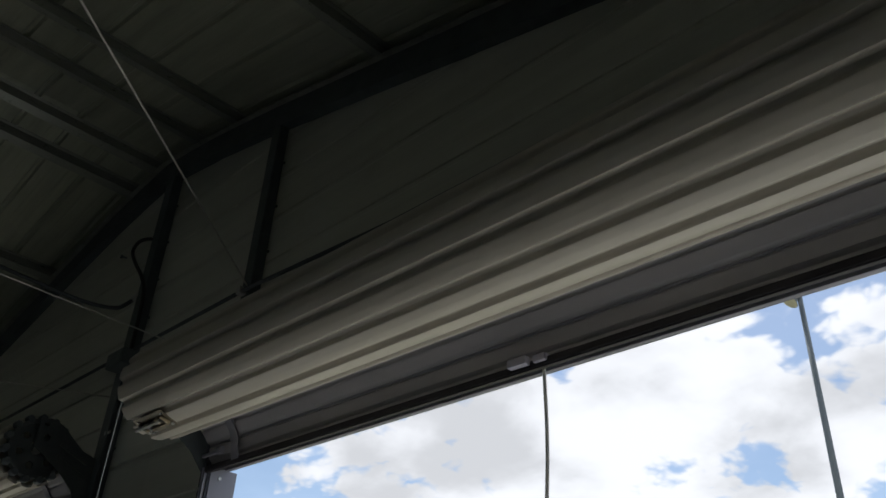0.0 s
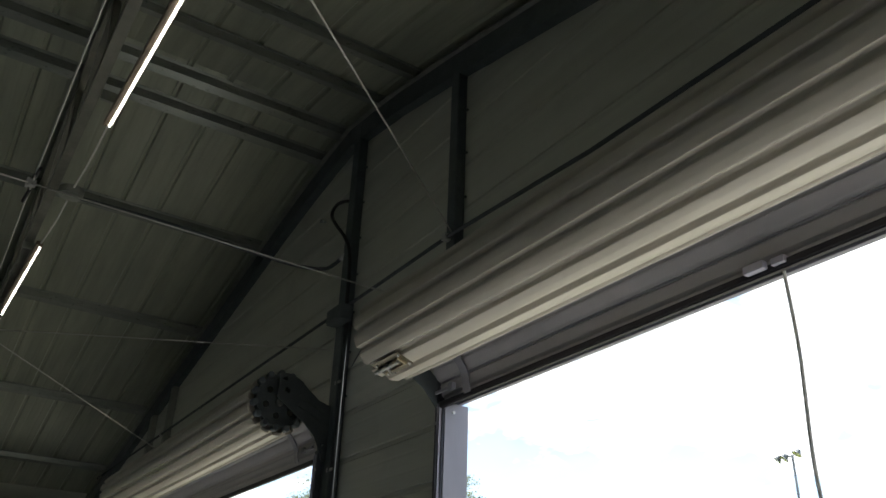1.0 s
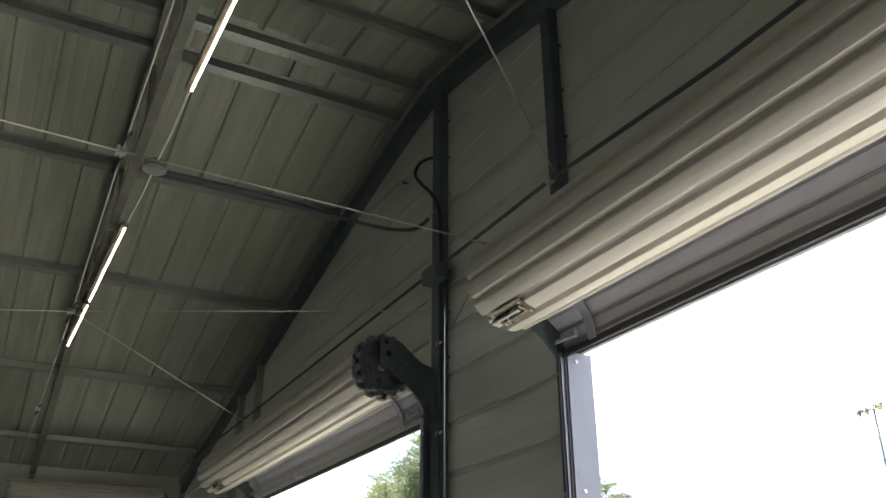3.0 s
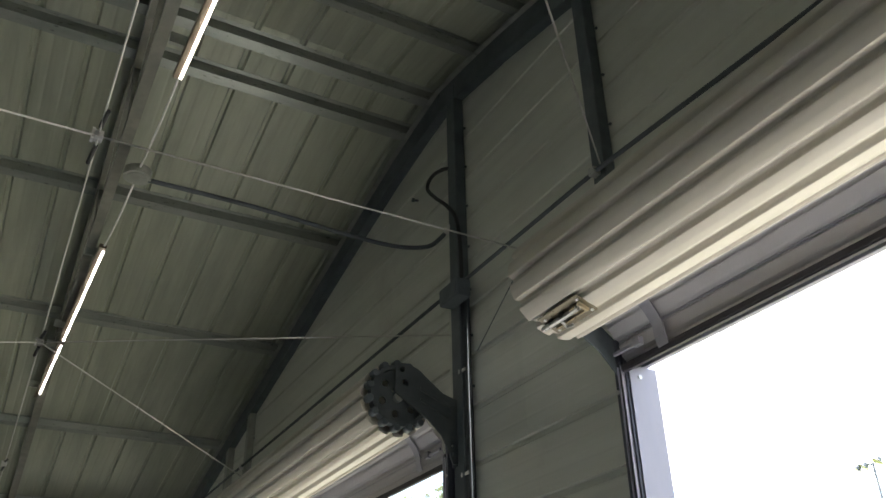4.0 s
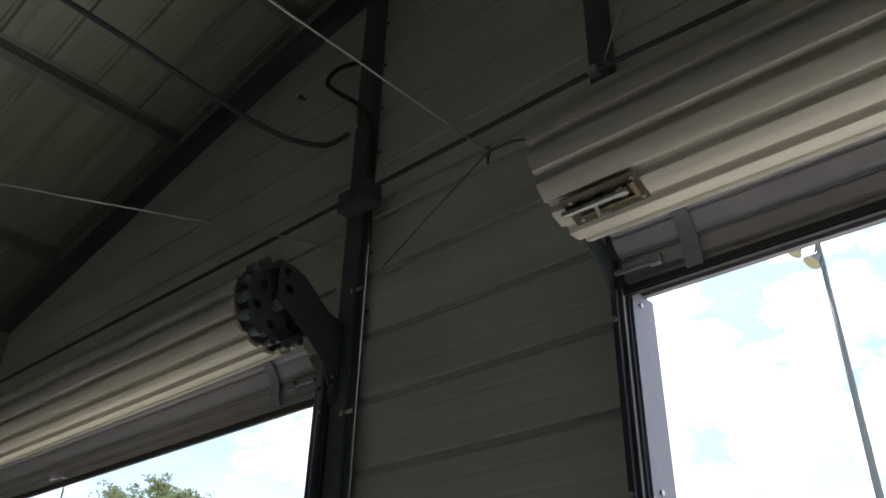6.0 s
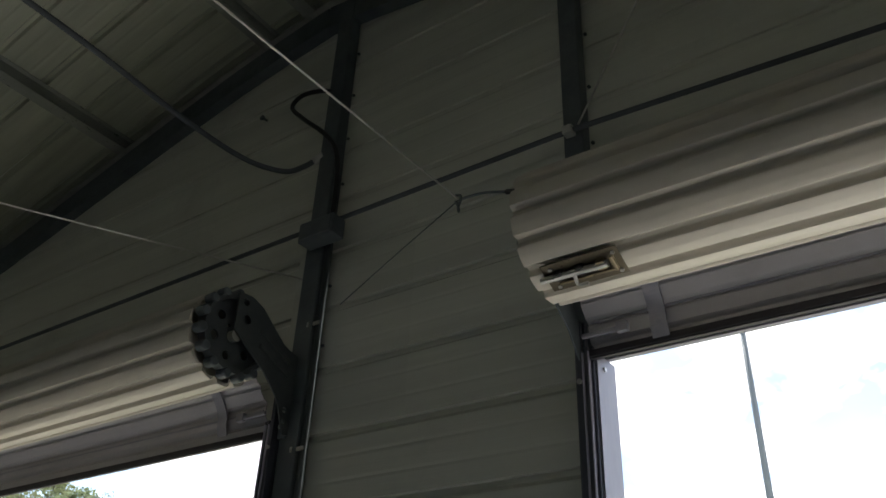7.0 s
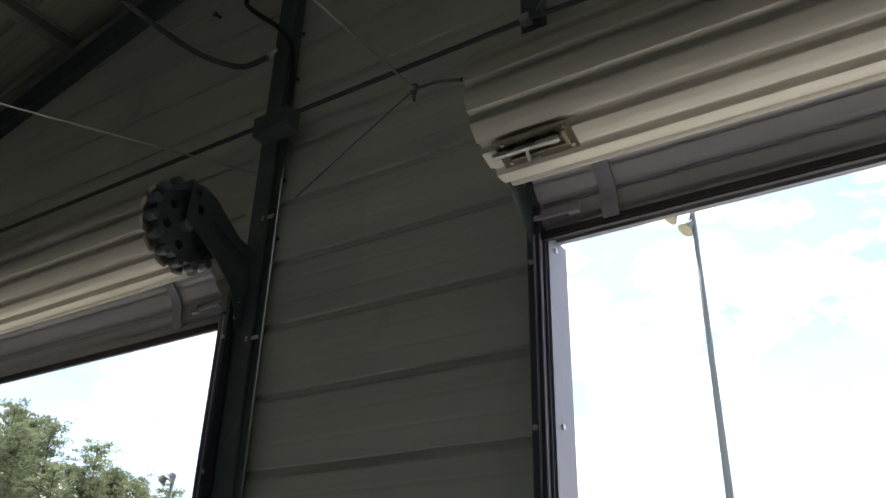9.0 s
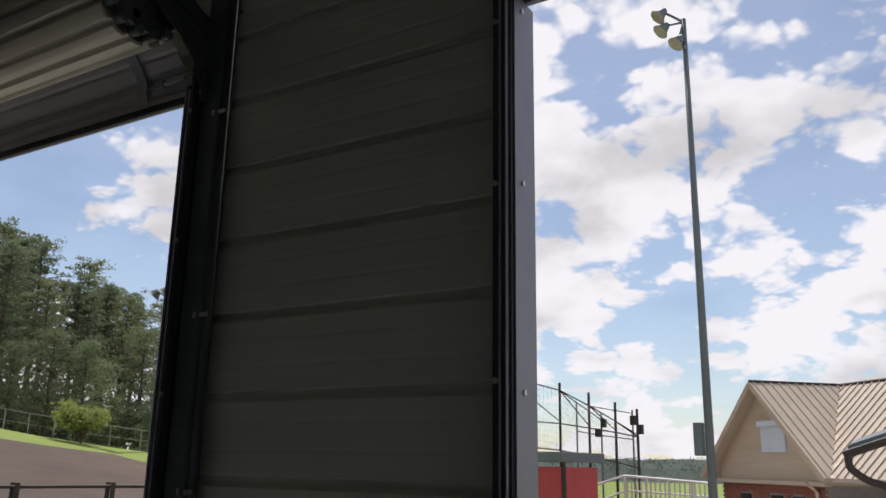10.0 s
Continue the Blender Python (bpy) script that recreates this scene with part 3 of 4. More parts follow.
    return d


right_door = roll_up_door(R_DOOR[1] - R_DOOR[0], pose(R_DOOR[0], WALL_Y, 0), "cream ribbed steel roll-up door, rolled up open above its opening")
left_door = roll_up_door(L_DOOR[1] - L_DOOR[0], pose(L_DOOR[0], WALL_Y, 0), "cream ribbed steel roll-up door with a chain wheel, rolled up open", wheel_at=1)

# chain wheel and its bracket at the end of the left door's drum
lw = L_DOOR[1] - L_DOOR[0]
wheel = thing("chain_wheel")
wheel.parent = left_door
wheel.matrix_local = pose(lw + 0.09, 0, 0)
wy, wz = -0.405, 3.285
out = [(wy + 0.150 * math.cos(radians(a)), wz + 0.150 * math.sin(radians(a))) for a in range(0, 360, 8)]
holes = [(wy + 0.098 * math.cos(radians(a)), wz + 0.098 * math.sin(radians(a)), 0.02) for a in (20, 80, 140, 200, 260, 320)] + [(wy - 0.03, wz + 0.03, 0.008)]
part("wheel_disc", plate(bmesh.new(), out, -0.032, -0.022, holes), M_WHEEL, wheel, "grey steel disc with round holes")
for k in range(15):
    a = 2 * math.pi * k / 15
    p = Vector((0, wy + 0.177 * math.cos(a), wz + 0.177 * math.sin(a)))
    lob = bmesh.new()
    tube(lob, [p + Vector((-0.042, 0, 0)), p + Vector((0.010, 0, 0))], 0.023, 12)
    bmesh.ops.bevel(lob, geom=lob.edges[:], offset=0.006, segments=1, affect="EDGES")
    part("lobe", lob, M_DARK, wheel)
rim = bmesh.new()
for k in range(48):
    a, b = 2 * math.pi * k / 48, 2 * math.pi * (k + 1) / 48
    q = [rim.verts.new((x, wy + r * math.cos(t), wz + r * math.sin(t))) for t in (a, b) for x, r in ((-0.040, 0.148), (0.006, 0.148), (0.006, 0.170), (-0.040, 0.170))]
    for i in range(4):
        j = (i + 1) % 4
        rim.faces.new((q[i], q[j], q[4 + j], q[4 + i]))
part("wheel_rim", rim, M_WHEEL, wheel)
arm = bmesh.new()
plate(arm, [(-0.445, 3.455), (-0.38, 3.462), (-0.31, 3.44), (-0.24, 3.385), (-0.16, 3.325), (-0.075, 3.30), (-0.075, 2.95), (-0.105, 2.945), (-0.135, 3.02), (-0.17, 3.09), (-0.25, 3.165), (-0.445, 3.29)], 0.045, 0.052,
      ((-0.405, 3.425, 0.017), (-0.385, 3.35, 0.020), (-0.11, 3.05, 0.012), (-0.11, 3.0, 0.010)))
part("wheel_bracket", arm, M_WHEEL, left_door, "grey pressed steel bracket arm").matrix_local = pose(lw + 0.065, 0, 0)
for zz, y0, y1 in ((3.31, -0.30, -0.12), (3.25, -0.30, -0.12)):
    part("stiffener", beam(bmesh.new(), (lw + 0.122, y0, zz + 0.02), (lw + 0.122, y1, zz - 0.055), 0.012, 0.018, (0, 0, 1)), M_WHEEL, left_door)
fl = bmesh.new()
box(fl, lw + 0.05, lw + 0.11, -0.082, -0.073, 2.94, 3.31, 0.002)
part("bracket_foot", fl, M_DARK, left_door)
for z in (2.99, 3.05, 3.13, 3.2):
    part("bolt", disc(bmesh.new(), (lw + 0.085, -0.088, z), (0, 1, 0), 0.011, 0.012, 6), M_ZINC, left_door)

# the door in the side wall
SIDE_Y = 2.02
side_door = roll_up_door(1.8, pose(LEFT_X, SIDE_Y - 1.8, 0, 0, 0, 90) @ Matrix.Diagonal((1, 1, 1.065, 1)), "cream ribbed steel roll-up door in the side wall, rolled up", latch=False, slim=0.125)

# ---- the other walls: plain flat panels, closed to hold back light ----
def plain_wall(name, boxes, label):
    w = thing(name, label, "wall", kind="structure")
    for b in boxes:
        part("panel", box(bmesh.new(), *b), M_WALL, w)
    return w


EAVE = RIDGE_Z - SLOPE * HALF + 0.12
# third box is an added unseen panel that blocks light through the open door
plain_wall("wall_west", ((LEFT_X - 0.04, LEFT_X, SIDE_Y, WALL_Y, 0, EAVE), (LEFT_X - 0.04, LEFT_X, SIDE_Y - 1.8, SIDE_Y, 3.285, EAVE), (LEFT_X - 0.04, LEFT_X, SIDE_Y - 1.8, SIDE_Y, 0, 2.95), (LEFT_X - 0.04, LEFT_X, BACK_Y, SIDE_Y - 1.8, 0, EAVE)), "grey steel side wall, its door opening filled below by an unseen light-blocking panel")
# east and south walls are out of view, left without openings to darken the shed
plain_wall("wall_east", ((RIGHT_X, RIGHT_X + 0.04, BACK_Y, WALL_Y, 0, EAVE),), "unseen plain grey steel side wall, added solid to keep light out")
SY = (BACK_Y - 0.04, BACK_Y)
plain_wall("wall_south", ((LEFT_X, RIGHT_X, *SY, 0, EAVE), (LEFT_X + 2, RIGHT_X - 2, *SY, EAVE, EAVE + 0.5), (LEFT_X + 4, RIGHT_X - 4, *SY, EAVE + 0.5, EAVE + 1.0), (LEFT_X + 6, RIGHT_X - 6, *SY, EAVE + 1.0, EAVE + 1.5)), "unseen plain grey steel end wall, added solid to keep light out")

# ---- conduits, box and cables on the end wall ----
el = thing("conduit_run", "pair of dark conduits clipped to the post under a junction box", "conduit")
for x in (-5.10, -5.07):
    part("conduit", tube(bmesh.new(), [(x, WALL_Y - 0.055, 0.0), (x, WALL_Y - 0.055, 3.86)], 0.013, 10), M_CONDUIT, el, smooth=True)
for z in (0.8, 1.4, 2.05, 2.886, 3.452):
    cl = bmesh.new()
    box(cl, -5.12, -5.055, WALL_Y - 0.072, WALL_Y - 0.067, z - 0.009, z + 0.009, 0.002)
    box(cl, -5.125, -5.113, WALL_Y - 0.078, WALL_Y - 0.03, z - 0.012, z + 0.012, 0.002)
    part("clip", cl, M_ZINC, el, "bright zinc conduit clip")
jb = part("junction_box", box(bmesh.new(), -5.175, -4.965, WALL_Y - 0.16, WALL_Y - 0.072, 3.85, 3.955, 0.008), M_DARK)
tagged(jb, "dark metal junction box on the post", "junction box")
part("cover", box(bmesh.new(), -5.165, -4.975, WALL_Y - 0.166, WALL_Y - 0.16, 3.86, 3.945, 0.003), M_DARK, jb)
loop = bmesh.new()
tube(loop, curve_pts([(-5.17, WALL_Y - 0.06, 4.86), (-5.27, WALL_Y - 0.075, 4.90), (-5.40, WALL_Y - 0.08, 4.925), (-5.465, WALL_Y - 0.08, 4.87), (-5.35, WALL_Y - 0.085, 4.73), (-5.19, WALL_Y - 0.085, 4.57), (-5.08, WALL_Y - 0.085, 4.41), (-5.045, WALL_Y - 0.085, 4.2), (-5.05, WALL_Y - 0.08, 3.955)]), 0.013, 8)
tagged(part("power_cable", loop, M_BLACK, smooth=True), "black cable looping out of the end wall post", "cable")
fc = thing("flexible_conduit", "grey conduit hanging from the roof to the junction post", "conduit")
part("pipe", tube(bmesh.new(), curve_pts([(-5.56, 0.53, 4.46), (-5.58, 1.2, 4.47), (-5.58, 1.75, 4.44), (-5.52, 2.1, 4.40), (-5.40, 2.27, 4.375), (-5.29, 2.31, 4.385), (-5.19, 2.335, 4.43)]), 0.014, 8), M_CONDUIT, fc, smooth=True)
part("connector", tube(bmesh.new(), [(-5.235, 2.325, 4.405), (-5.185, 2.335, 4.432)], 0.02, 8), M_ZINC, fc)
rb = part("ceiling_box", disc(bmesh.new(), (-5.55, 0.53, 4.475), (0, 0, 1), 0.075, 0.05, 24), M_GALV)
tagged(rb, "round grey junction box under the roof frame", "junction box")
part("lid", disc(bmesh.new(), (-5.55, 0.53, 4.447), (0, 0, 1), 0.06, 0.008, 24), M_GALV, rb)

hook = part("wall_hook", tube(bmesh.new(), [(-5.76, WALL_Y - 0.045, 4.96), (-5.76, WALL_Y + 0.002, 4.967)], 0.008, 8), M_DARK)
tagged(hook, "small dark bolt sticking out of the wall sheet", "bolt")
part("nut", disc(bmesh.new(), (-5.76, WALL_Y - 0.04, 4.961), (0, 1, 0), 0.016, 0.012, 6), M_DARK, hook)

# wires that carry a net: a spine along the shed and stays to the end wall
SP_Y = 0.26


def wire(pts, label, r=0.0042):
    return tagged(part("stay_wire", tube(bmesh.new(), pts, r, 6), M_CABLE, smooth=True), label, "wire", "stay wires")


SPINE = ((2.3, SP_Y, 3.72), (-1.87, SP_Y, 3.79), (-4.45, SP_Y, 3.90), (-6.45, SP_Y, 3.75), (-9.6, SP_Y, 3.80), (LEFT_X, SP_Y, 3.78))
wire(SPINE, "thin steel wire rope strung along the shed")
wire([(-1.87, SP_Y, 3.79), (-3.76, WALL_Y - 0.08, 3.99)], "thin steel stay wire from the spine rope to a wall post")
wire([(-1.87, SP_Y, 3.79), (-0.3, -1.5, 3.75), (1.0, -3.0, 3.75)], "thin steel stay wire under the roof")
wire([(-4.45, SP_Y, 3.90), (-4.265, 2.24, 3.764)], "thin steel stay wire tied off near a roll-up door")
wire([(-4.45, SP_Y, 3.90), (-4.75, -3.4, 4.15)], "thin steel stay wire under the roof")
wire([(-6.45, SP_Y, 3.75), (-5.19, WALL_Y - 0.08, 3.70)], "thin steel stay wire from the spine rope to the centre post")
wire([(-6.45, SP_Y, 3.75), (-8.15, WALL_Y - 0.07, 3.36)], "thin steel stay wire down to the end wall")
wire([(-6.45, SP_Y, 3.75), (-8.0, -1.9, 3.95)], "thin steel stay wire under the roof")
wire([(-4.265, 2.24, 3.764), (-4.60, 2.30, 3.66), (-4.97, WALL_Y - 0.04, 3.53)], "thin dark stay wire tied to the post", 0.003).data.materials[0] = M_DARK
ck = thing("tie_cord", "short dark cord knotted to the stay wire beside a roll", "cord")
part("cord", tube(bmesh.new(), curve_pts([(-4.265, 2.24, 3.764), (-4.14, 2.23, 3.745), (-4.0, 2.215, 3.69)]), 0.006, 8), M_DARK, ck)
part("knot", tube(bmesh.new(), curve_pts([(-4.28, 2.24, 3.79), (-4.25, 2.23, 3.77), (-4.27, 2.245, 3.74), (-4.29, 2.25, 3.77), (-4.27, 2.24, 3.74), (-4.265, 2.24, 3.705)], 4), 0.006, 8), M_DARK, ck)
part("sleeve", tube(bmesh.new(), [(-4.03, 2.22, 3.703), (-3.955, 2.205, 3.672)], 0.011, 8), M_BLACK, ck)
for x, z in ((-1.87, 3.79), (-4.45, 3.90), (-6.45, 3.75), (-9.6, 3.80)):
    cm = thing("wire_clamp", "small zinc clamps where stay wires meet", "clamp", "wire clamps")
    for dx, dz in ((-0.03, 0.012), (0.03, -0.012)):
        b = bmesh.new()
        box(b, x + dx - 0.012, x + dx + 0.012, SP_Y - 0.018, SP_Y + 0.018, z + dz - 0.016, z + dz + 0.016, 0.004)
        part("saddle", b, M_ZINC, cm)
        for e in (-1, 1):
            part("nut", disc(bmesh.new(), (x + dx + 0.012 * e, SP_Y - 0.022, z + dz + 0.012 * e), (0, 1, 0), 0.009, 0.012, 6), M_ZINC, cm)
    part("sleeve", tube(bmesh.new(), [(x + 0.06, SP_Y, z + 0.006), (x + 0.20, SP_Y + 0.01, z - 0.01)], 0.010, 8), M_BLACK, cm)
    part("sleeve", tube(bmesh.new(), [(x - 0.06, SP_Y, z - 0.006), (x - 0.20, SP_Y - 0.01, z - 0.01)], 0.010, 8), M_BLACK, cm)

# LED battens under the tie
for x0, x1 in ((0.0, 2.4), (-3.62, -1.88), (-5.16, -3.68), (2.8, 5.2)):
    lamp = thing("led_batten", "slim warm-white LED batten lit under the roof frame", "lamp", "LED battens", at=pose(-4.69, 0.555, 0, 0, 0, 1.72))
    b = bmesh.new()
    box(b, x0, x1, -0.030, 0.018, 4.508, 4.538, 0.003)
    part("housing", b, M_LEDBODY, lamp)
    for dy in (0.002, 0.010):
        dots = bmesh.new()
        for q in range(int((x1 - x0 - 0.03) / 0.022)):
            box(dots, x0 + 0.015 + 0.022 * q, x0 + 0.025 + 0.022 * q, dy - 0.0018, dy + 0.0018, 4.501, 4.508)
        part("led_strip", dots, M_LED, lamp, "row of small glowing diodes")
    for x in (x0 + 0.2, x1 - 0.2):
        part("hanger", box(bmesh.new(), x - 0.01, x + 0.01, -0.10, 0.01, 4.538, 4.60), M_GALV, lamp)
for a, b in (((-4.70, 0.555, 4.52), (-5.48, 0.53, 4.48)), ((-5.62, 0.53, 4.48), (-6.56, 0.50, 4.52))):
    m = [(a[i] + b[i]) / 2 - (0.03 if i == 2 else 0) for i in range(3)]
    tagged(part("lamp_lead", tube(bmesh.new(), curve_pts([a, m, b]), 0.006, 6), M_CORD), "thin pale lamp lead between LED battens", "cable", "lamp leads")

# pull cords on the door headers
for x, lab in ((-1.752, "white pull cord hanging from the door header"), (-7.46, "white pull cord hanging from the far door header")):
    pc = thing("pull_cord", lab, "cord", "pull cords")
    hb = bmesh.new()
    box(hb, x - 0.12, x - 0.04, WALL_Y - 0.145, WALL_Y - 0.118, 2.985, 3.015, 0.006)
    box(hb, x - 0.02, x + 0.03, WALL_Y - 0.135, WALL_Y - 0.095, 2.985, 3.01, 0.005)
    part("holder", hb, M_TRIM, pc)
    part("cord", tube(bmesh.new(), curve_pts([(x, WALL_Y - 0.10, 3.01), (x + 0.008, WALL_Y - 0.10, 2.7), (x - 0.006, WALL_Y - 0.10, 2.35), (x + 0.012, WALL_Y - 0.10, 2.0), (x, WALL_Y - 0.10, 1.6), (x + 0.006, WALL_Y - 0.10, 1.2)]), 0.006, 6), M_CORD, pc)

# ---- outdoors ----
def smooth(a, b, v):
    t = min(1, max(0, (v - a) / (b - a)))
    return t * t * (3 - 2 * t)


def ground_z(x, y):
    """A yard that falls gently away to the field, with a bank rising towards the woods on the west."""
    u = -0.95 * x + 0.30 * y
    side = smooth(0.65, 1.05, -x / max(y, 6.0)) if y > 0 else smooth(4, 10, -x - 8)
    amp = min(3.0, max(0.9, 1.6 + 2.0 * (-x / max(y, 6.0) - 1.22)))
    return -0.03 + side * amp * smooth(20, 46, u) - 1.9 * (1 - side) * smooth(4, 30, y) + 0.06 * noise.noise((x * 0.2, y * 0.2, 0)) * smooth(8, 20, math.hypot(x, y))


gx = sorted({round(v, 2) for v in [-900, -500, -250, -160, -120, -100] + [-90 + 2 * i for i in range(0, 51)] + [15, 25, 40, 80, 200, 500, 900]})
gy = sorted({round(v, 2) for v in [-900, -400, -150, -60, -30, -15, -5] + [2 * i for i in range(0, 46)] + [100, 130, 180, 300, 600, 900]})
verts, faces, mats = [], [], []
for y in gy:
    for x in gx:
        verts.append((x, y, ground_z(x, y)))
for j in range(len(gy) - 1):
    for i in range(len(gx) - 1):
        a = j * len(gx) + i
        faces.append((a, a + 1, a + 1 + len(gx), a + len(gx)))
        cx, cy = (gx[i] + gx[i + 1]) / 2, (gy[j] + gy[j + 1]) / 2
        u = -0.95 * cx + 0.30 * cy
        mats.append(1 if cx < -4.6 and u < 21 and 9 < cy < 19 else 3 if cx < -4.6 and u < 21 and cy < 9 else 0 if u < 20 and cy < 40 and cx > -13 else 3 if u < 21 and cy < 40 else (2 if u < 38.5 and cy < 60 else 1))
me = bpy.data.meshes.new("ground")
me.from_pydata(verts, [], faces)
for m in (M_PAVE, M_GRASS, M_DIRT, M_GRAVEL):
    me.materials.append(m)
me.polygons.foreach_set("material_index", mats)
me.polygons.foreach_set("use_smooth", [True] * len(faces))
tagged(new("ground", me), "paved yard, brown dirt bank and mown grass outside", "ground", kind="structure")


def leaf_cloud(bm, rng, centre, radius, count, size, flat=0.7):
    for _ in range(count):
        d = Vector((rng.gauss(0, 1), rng.gauss(0, 1), rng.gauss(0, flat)))
        p = Vector(centre) + d * radius * 0.5
        a = Vector((rng.uniform(-1, 1), rng.uniform(-1, 1), rng.uniform(-1, 1))).normalized()
        b = a.orthogonal().normalized()
        s = size * rng.uniform(0.5, 1.3)
        q = [bm.verts.new(p + a * s * k + b * s * 0.45 * l) for k, l in ((-1, 0), (0, -1), (1, 0), (0, 1))]
        bm.faces.new(q)


def tree(seed, height, mat, pine, at, size=0.14):
    rng = random.Random(seed)
    t = thing("tree", "tall pine with a bare trunk and an uneven green crown" if pine else "broad leafy green tree at the edge of the woods", "tree", "woodland trees", at=at)
    tb = bmesh.new()
    lean = rng.uniform(-0.3, 0.3)
    pts = [(lean * k / 6 + rng.uniform(-0.08, 0.08), rng.uniform(-0.1, 0.1), height * 0.95 * k / 6) for k in range(7)]
    tube(tb, pts, height * 0.017 + 0.04, 8, 0.05)
    cb = bmesh.new()
    n = 64 if pine else 52
    for i in range(n):
        f = i / (n - 1)
        base = (0.40 if pine else 0.10) + (0.585 if pine else 0.86) * f
        z = height * base
        ang = 2.4 * i + rng.uniform(-0.5, 0.5)
        prof = math.sin(math.pi * min(1, 0.22 + 0.70 * f)) ** 0.8
        reach = height * (0.15 if pine else 0.20) * prof * rng.uniform(0.3, 1.2) + 0.2
        tip = Vector((lean * base + reach * math.cos(ang), reach * math.sin(ang), z + reach * rng.uniform(-0.05, 0.35)))
        root = Vector((lean * base, 0, z - reach * 0.15))
        tube(tb, [root, root.lerp(tip, 0.5) + Vector((0, 0, 0.08)), tip], 0.045, 5, 0.012)
        if pine:
            # separate needle tufts along the outer half of the limb, with gaps between
            for g in (0.4, 0.7, 1.0):
                if rng.random() < 0.85:
                    c = root.lerp(tip, g) + Vector((rng.gauss(0, 0.22), rng.gauss(0, 0.22), rng.gauss(0.1, 0.14)))
                    leaf_cloud(cb, rng, c, rng.uniform(0.30, 0.60), 34, size * 0.9, 0.5)
        else:
            leaf_cloud(cb, rng, root.lerp(tip, 0.6), 0.7, 34, size, 0.4)
            leaf_cloud(cb, rng, tip, rng.uniform(0.9, 1.4), 100, size, 0.45)
    part("trunk", tb, M_BARK, t)
    part("crown", cb, mat, t)
    return t


rng = random.Random(5)
kinds = [(14.0, M_LEAF_A, True), (15.5, M_LEAF_B, True), (13.0, M_LEAF_A, False), (12.0, M_LEAF_B, False), (16.0, M_LEAF_A, True)]
protos = []
CX, CY = -2.67, 0.165


def top_elev(az):
    """How high the woods rise over the horizon in a direction x / y."""
    knots = ((-3.2, 0.07), (-2.45, 0.09), (-2.3, 0.19), (-2.1, 0.216), (-1.87, 0.246), (-1.66, 0.24), (-1.5, 0.226), (-1.375, 0.213), (-1.31, 0.192), (-1.2, 0.185), (-1.12, 0.148), (-1.0, 0.14), (-0.75, 0.105), (-0.5, 0.085))
    for (a, e), (b, f) in zip(knots, knots[1:]):
        if az <= b:
            return e + (f - e) * max(0, (az - a) / (b - a))
    return 0.09


spots = []
for row, d0 in enumerate((50, 55, 60, 66, 73)):
    for i in range(19):
        az = -3.0 + (2.35 * (i + 0.5 * (row % 2) + rng.uniform(-0.45, 0.45))) / 18
        spots.append((az, d0 + rng.uniform(-2, 2), row))
for i, (az, d, row) in enumerate(spots):
    k = math.hypot(az, 1)
    x, y = CX + d * az / k, CY + d / k
    gz = ground_z(x, y)
    h = (1.55 + top_elev(az) * d * (1.0, 0.94, 0.97, 0.99, 0.98)[row] * rng.uniform(0.82, 1.04)) - gz
    if az < -2.27:
        continue
    kind = rng.choice((0, 1, 4, 0, 1, 4, 0, 1, 4, 3))
    if row == 0:
        kind, h = (2, 3)[i % 2], h * rng.uniform(0.4, 0.68)
    m = pose(x, y, gz - 0.1, 0, 0, rng.uniform(0, 360))
    if kind not in [p[0] for p in protos]:
        hh, mat, pine = kinds[kind]
        protos.append((kind, tree(10 + kind, hh, mat, pine, m)))
        protos[-1][1].scale = (h / hh,) * 3
    else:
        src = [p[1] for p in protos if p[0] == kind][0]
        c = copy_thing(src, m)
        c.scale = (h / kinds[kind][0],) * 3

# undergrowth between the trunks
ub = bmesh.new()
r4 = random.Random(21)
for i in range(620):
    az, d = r4.uniform(-2.15, -0.7), r4.uniform(52, 66)
    k = math.hypot(az, 1)
    x, y = CX + d * az / k, CY + d / k
    top = top_elev(az) * d * 0.36 * (0.75 + 0.5 * noise.noise((az * 9, d * 0.2, 0)))
    gz = ground_z(x, y)
    leaf_cloud(ub, r4, (x, y, gz + max(0.4, top + 1.55 - gz) * r4.uniform(0.0, 1.0)), 1.6, 42, 0.2)
tagged(part("undergrowth", ub, M_LEAF_A), "dense green undergrowth between the pine trunks", "bushes", kind="stuff")

# a bright sapling on the bank
az, d = -1.40, 42.5
k = math.hypot(az, 1)
sx, sy = CX + d * az / k, d / k
sap = thing("sapling", "small bright yellow-green tree on the grass bank", "tree", at=pose(sx, sy, ground_z(sx, sy)) @ Matrix.Diagonal((0.95, 0.95, 0.82, 1)))
cb = bmesh.new()
tb = bmesh.new()
r2 = random.Random(3)
for i in range(26):
    a = r2.uniform(0, 2 * math.pi)
    tip = Vector((1.15 * r2.uniform(0.3, 1) * math.cos(a), 1.15 * r2.uniform(0.3, 1) * math.sin(a), r2.uniform(0.9, 2.3)))
    part("limb", tube(bmesh.new(), [(0, 0, 0.2), tip * 0.5 + Vector((0, 0, 0.2)), tip], 0.03, 5, 0.008), M_BARK, sap)
    leaf_cloud(cb, r2, tip, 0.42, 95, 0.12)
part("trunk", tube(tb, [(0, 0, -0.1), (0.02, 0, 0.25), (0, 0.02, 0.7)], 0.06, 8, 0.03), M_BARK, sap)
part("crown", cb, M_LEAF_C, sap)

# distant wooded ridge
bm = bmesh.new()
r3 = random.Random(9)


def ridge_h(az):
    return 2.4 + 1.6 * noise.noise((az * 5, 0.3, 0)) + 0.9 * noise.noise((az * 23, 0.9, 0)) + 5 * smooth(-0.7, -1.0, az)


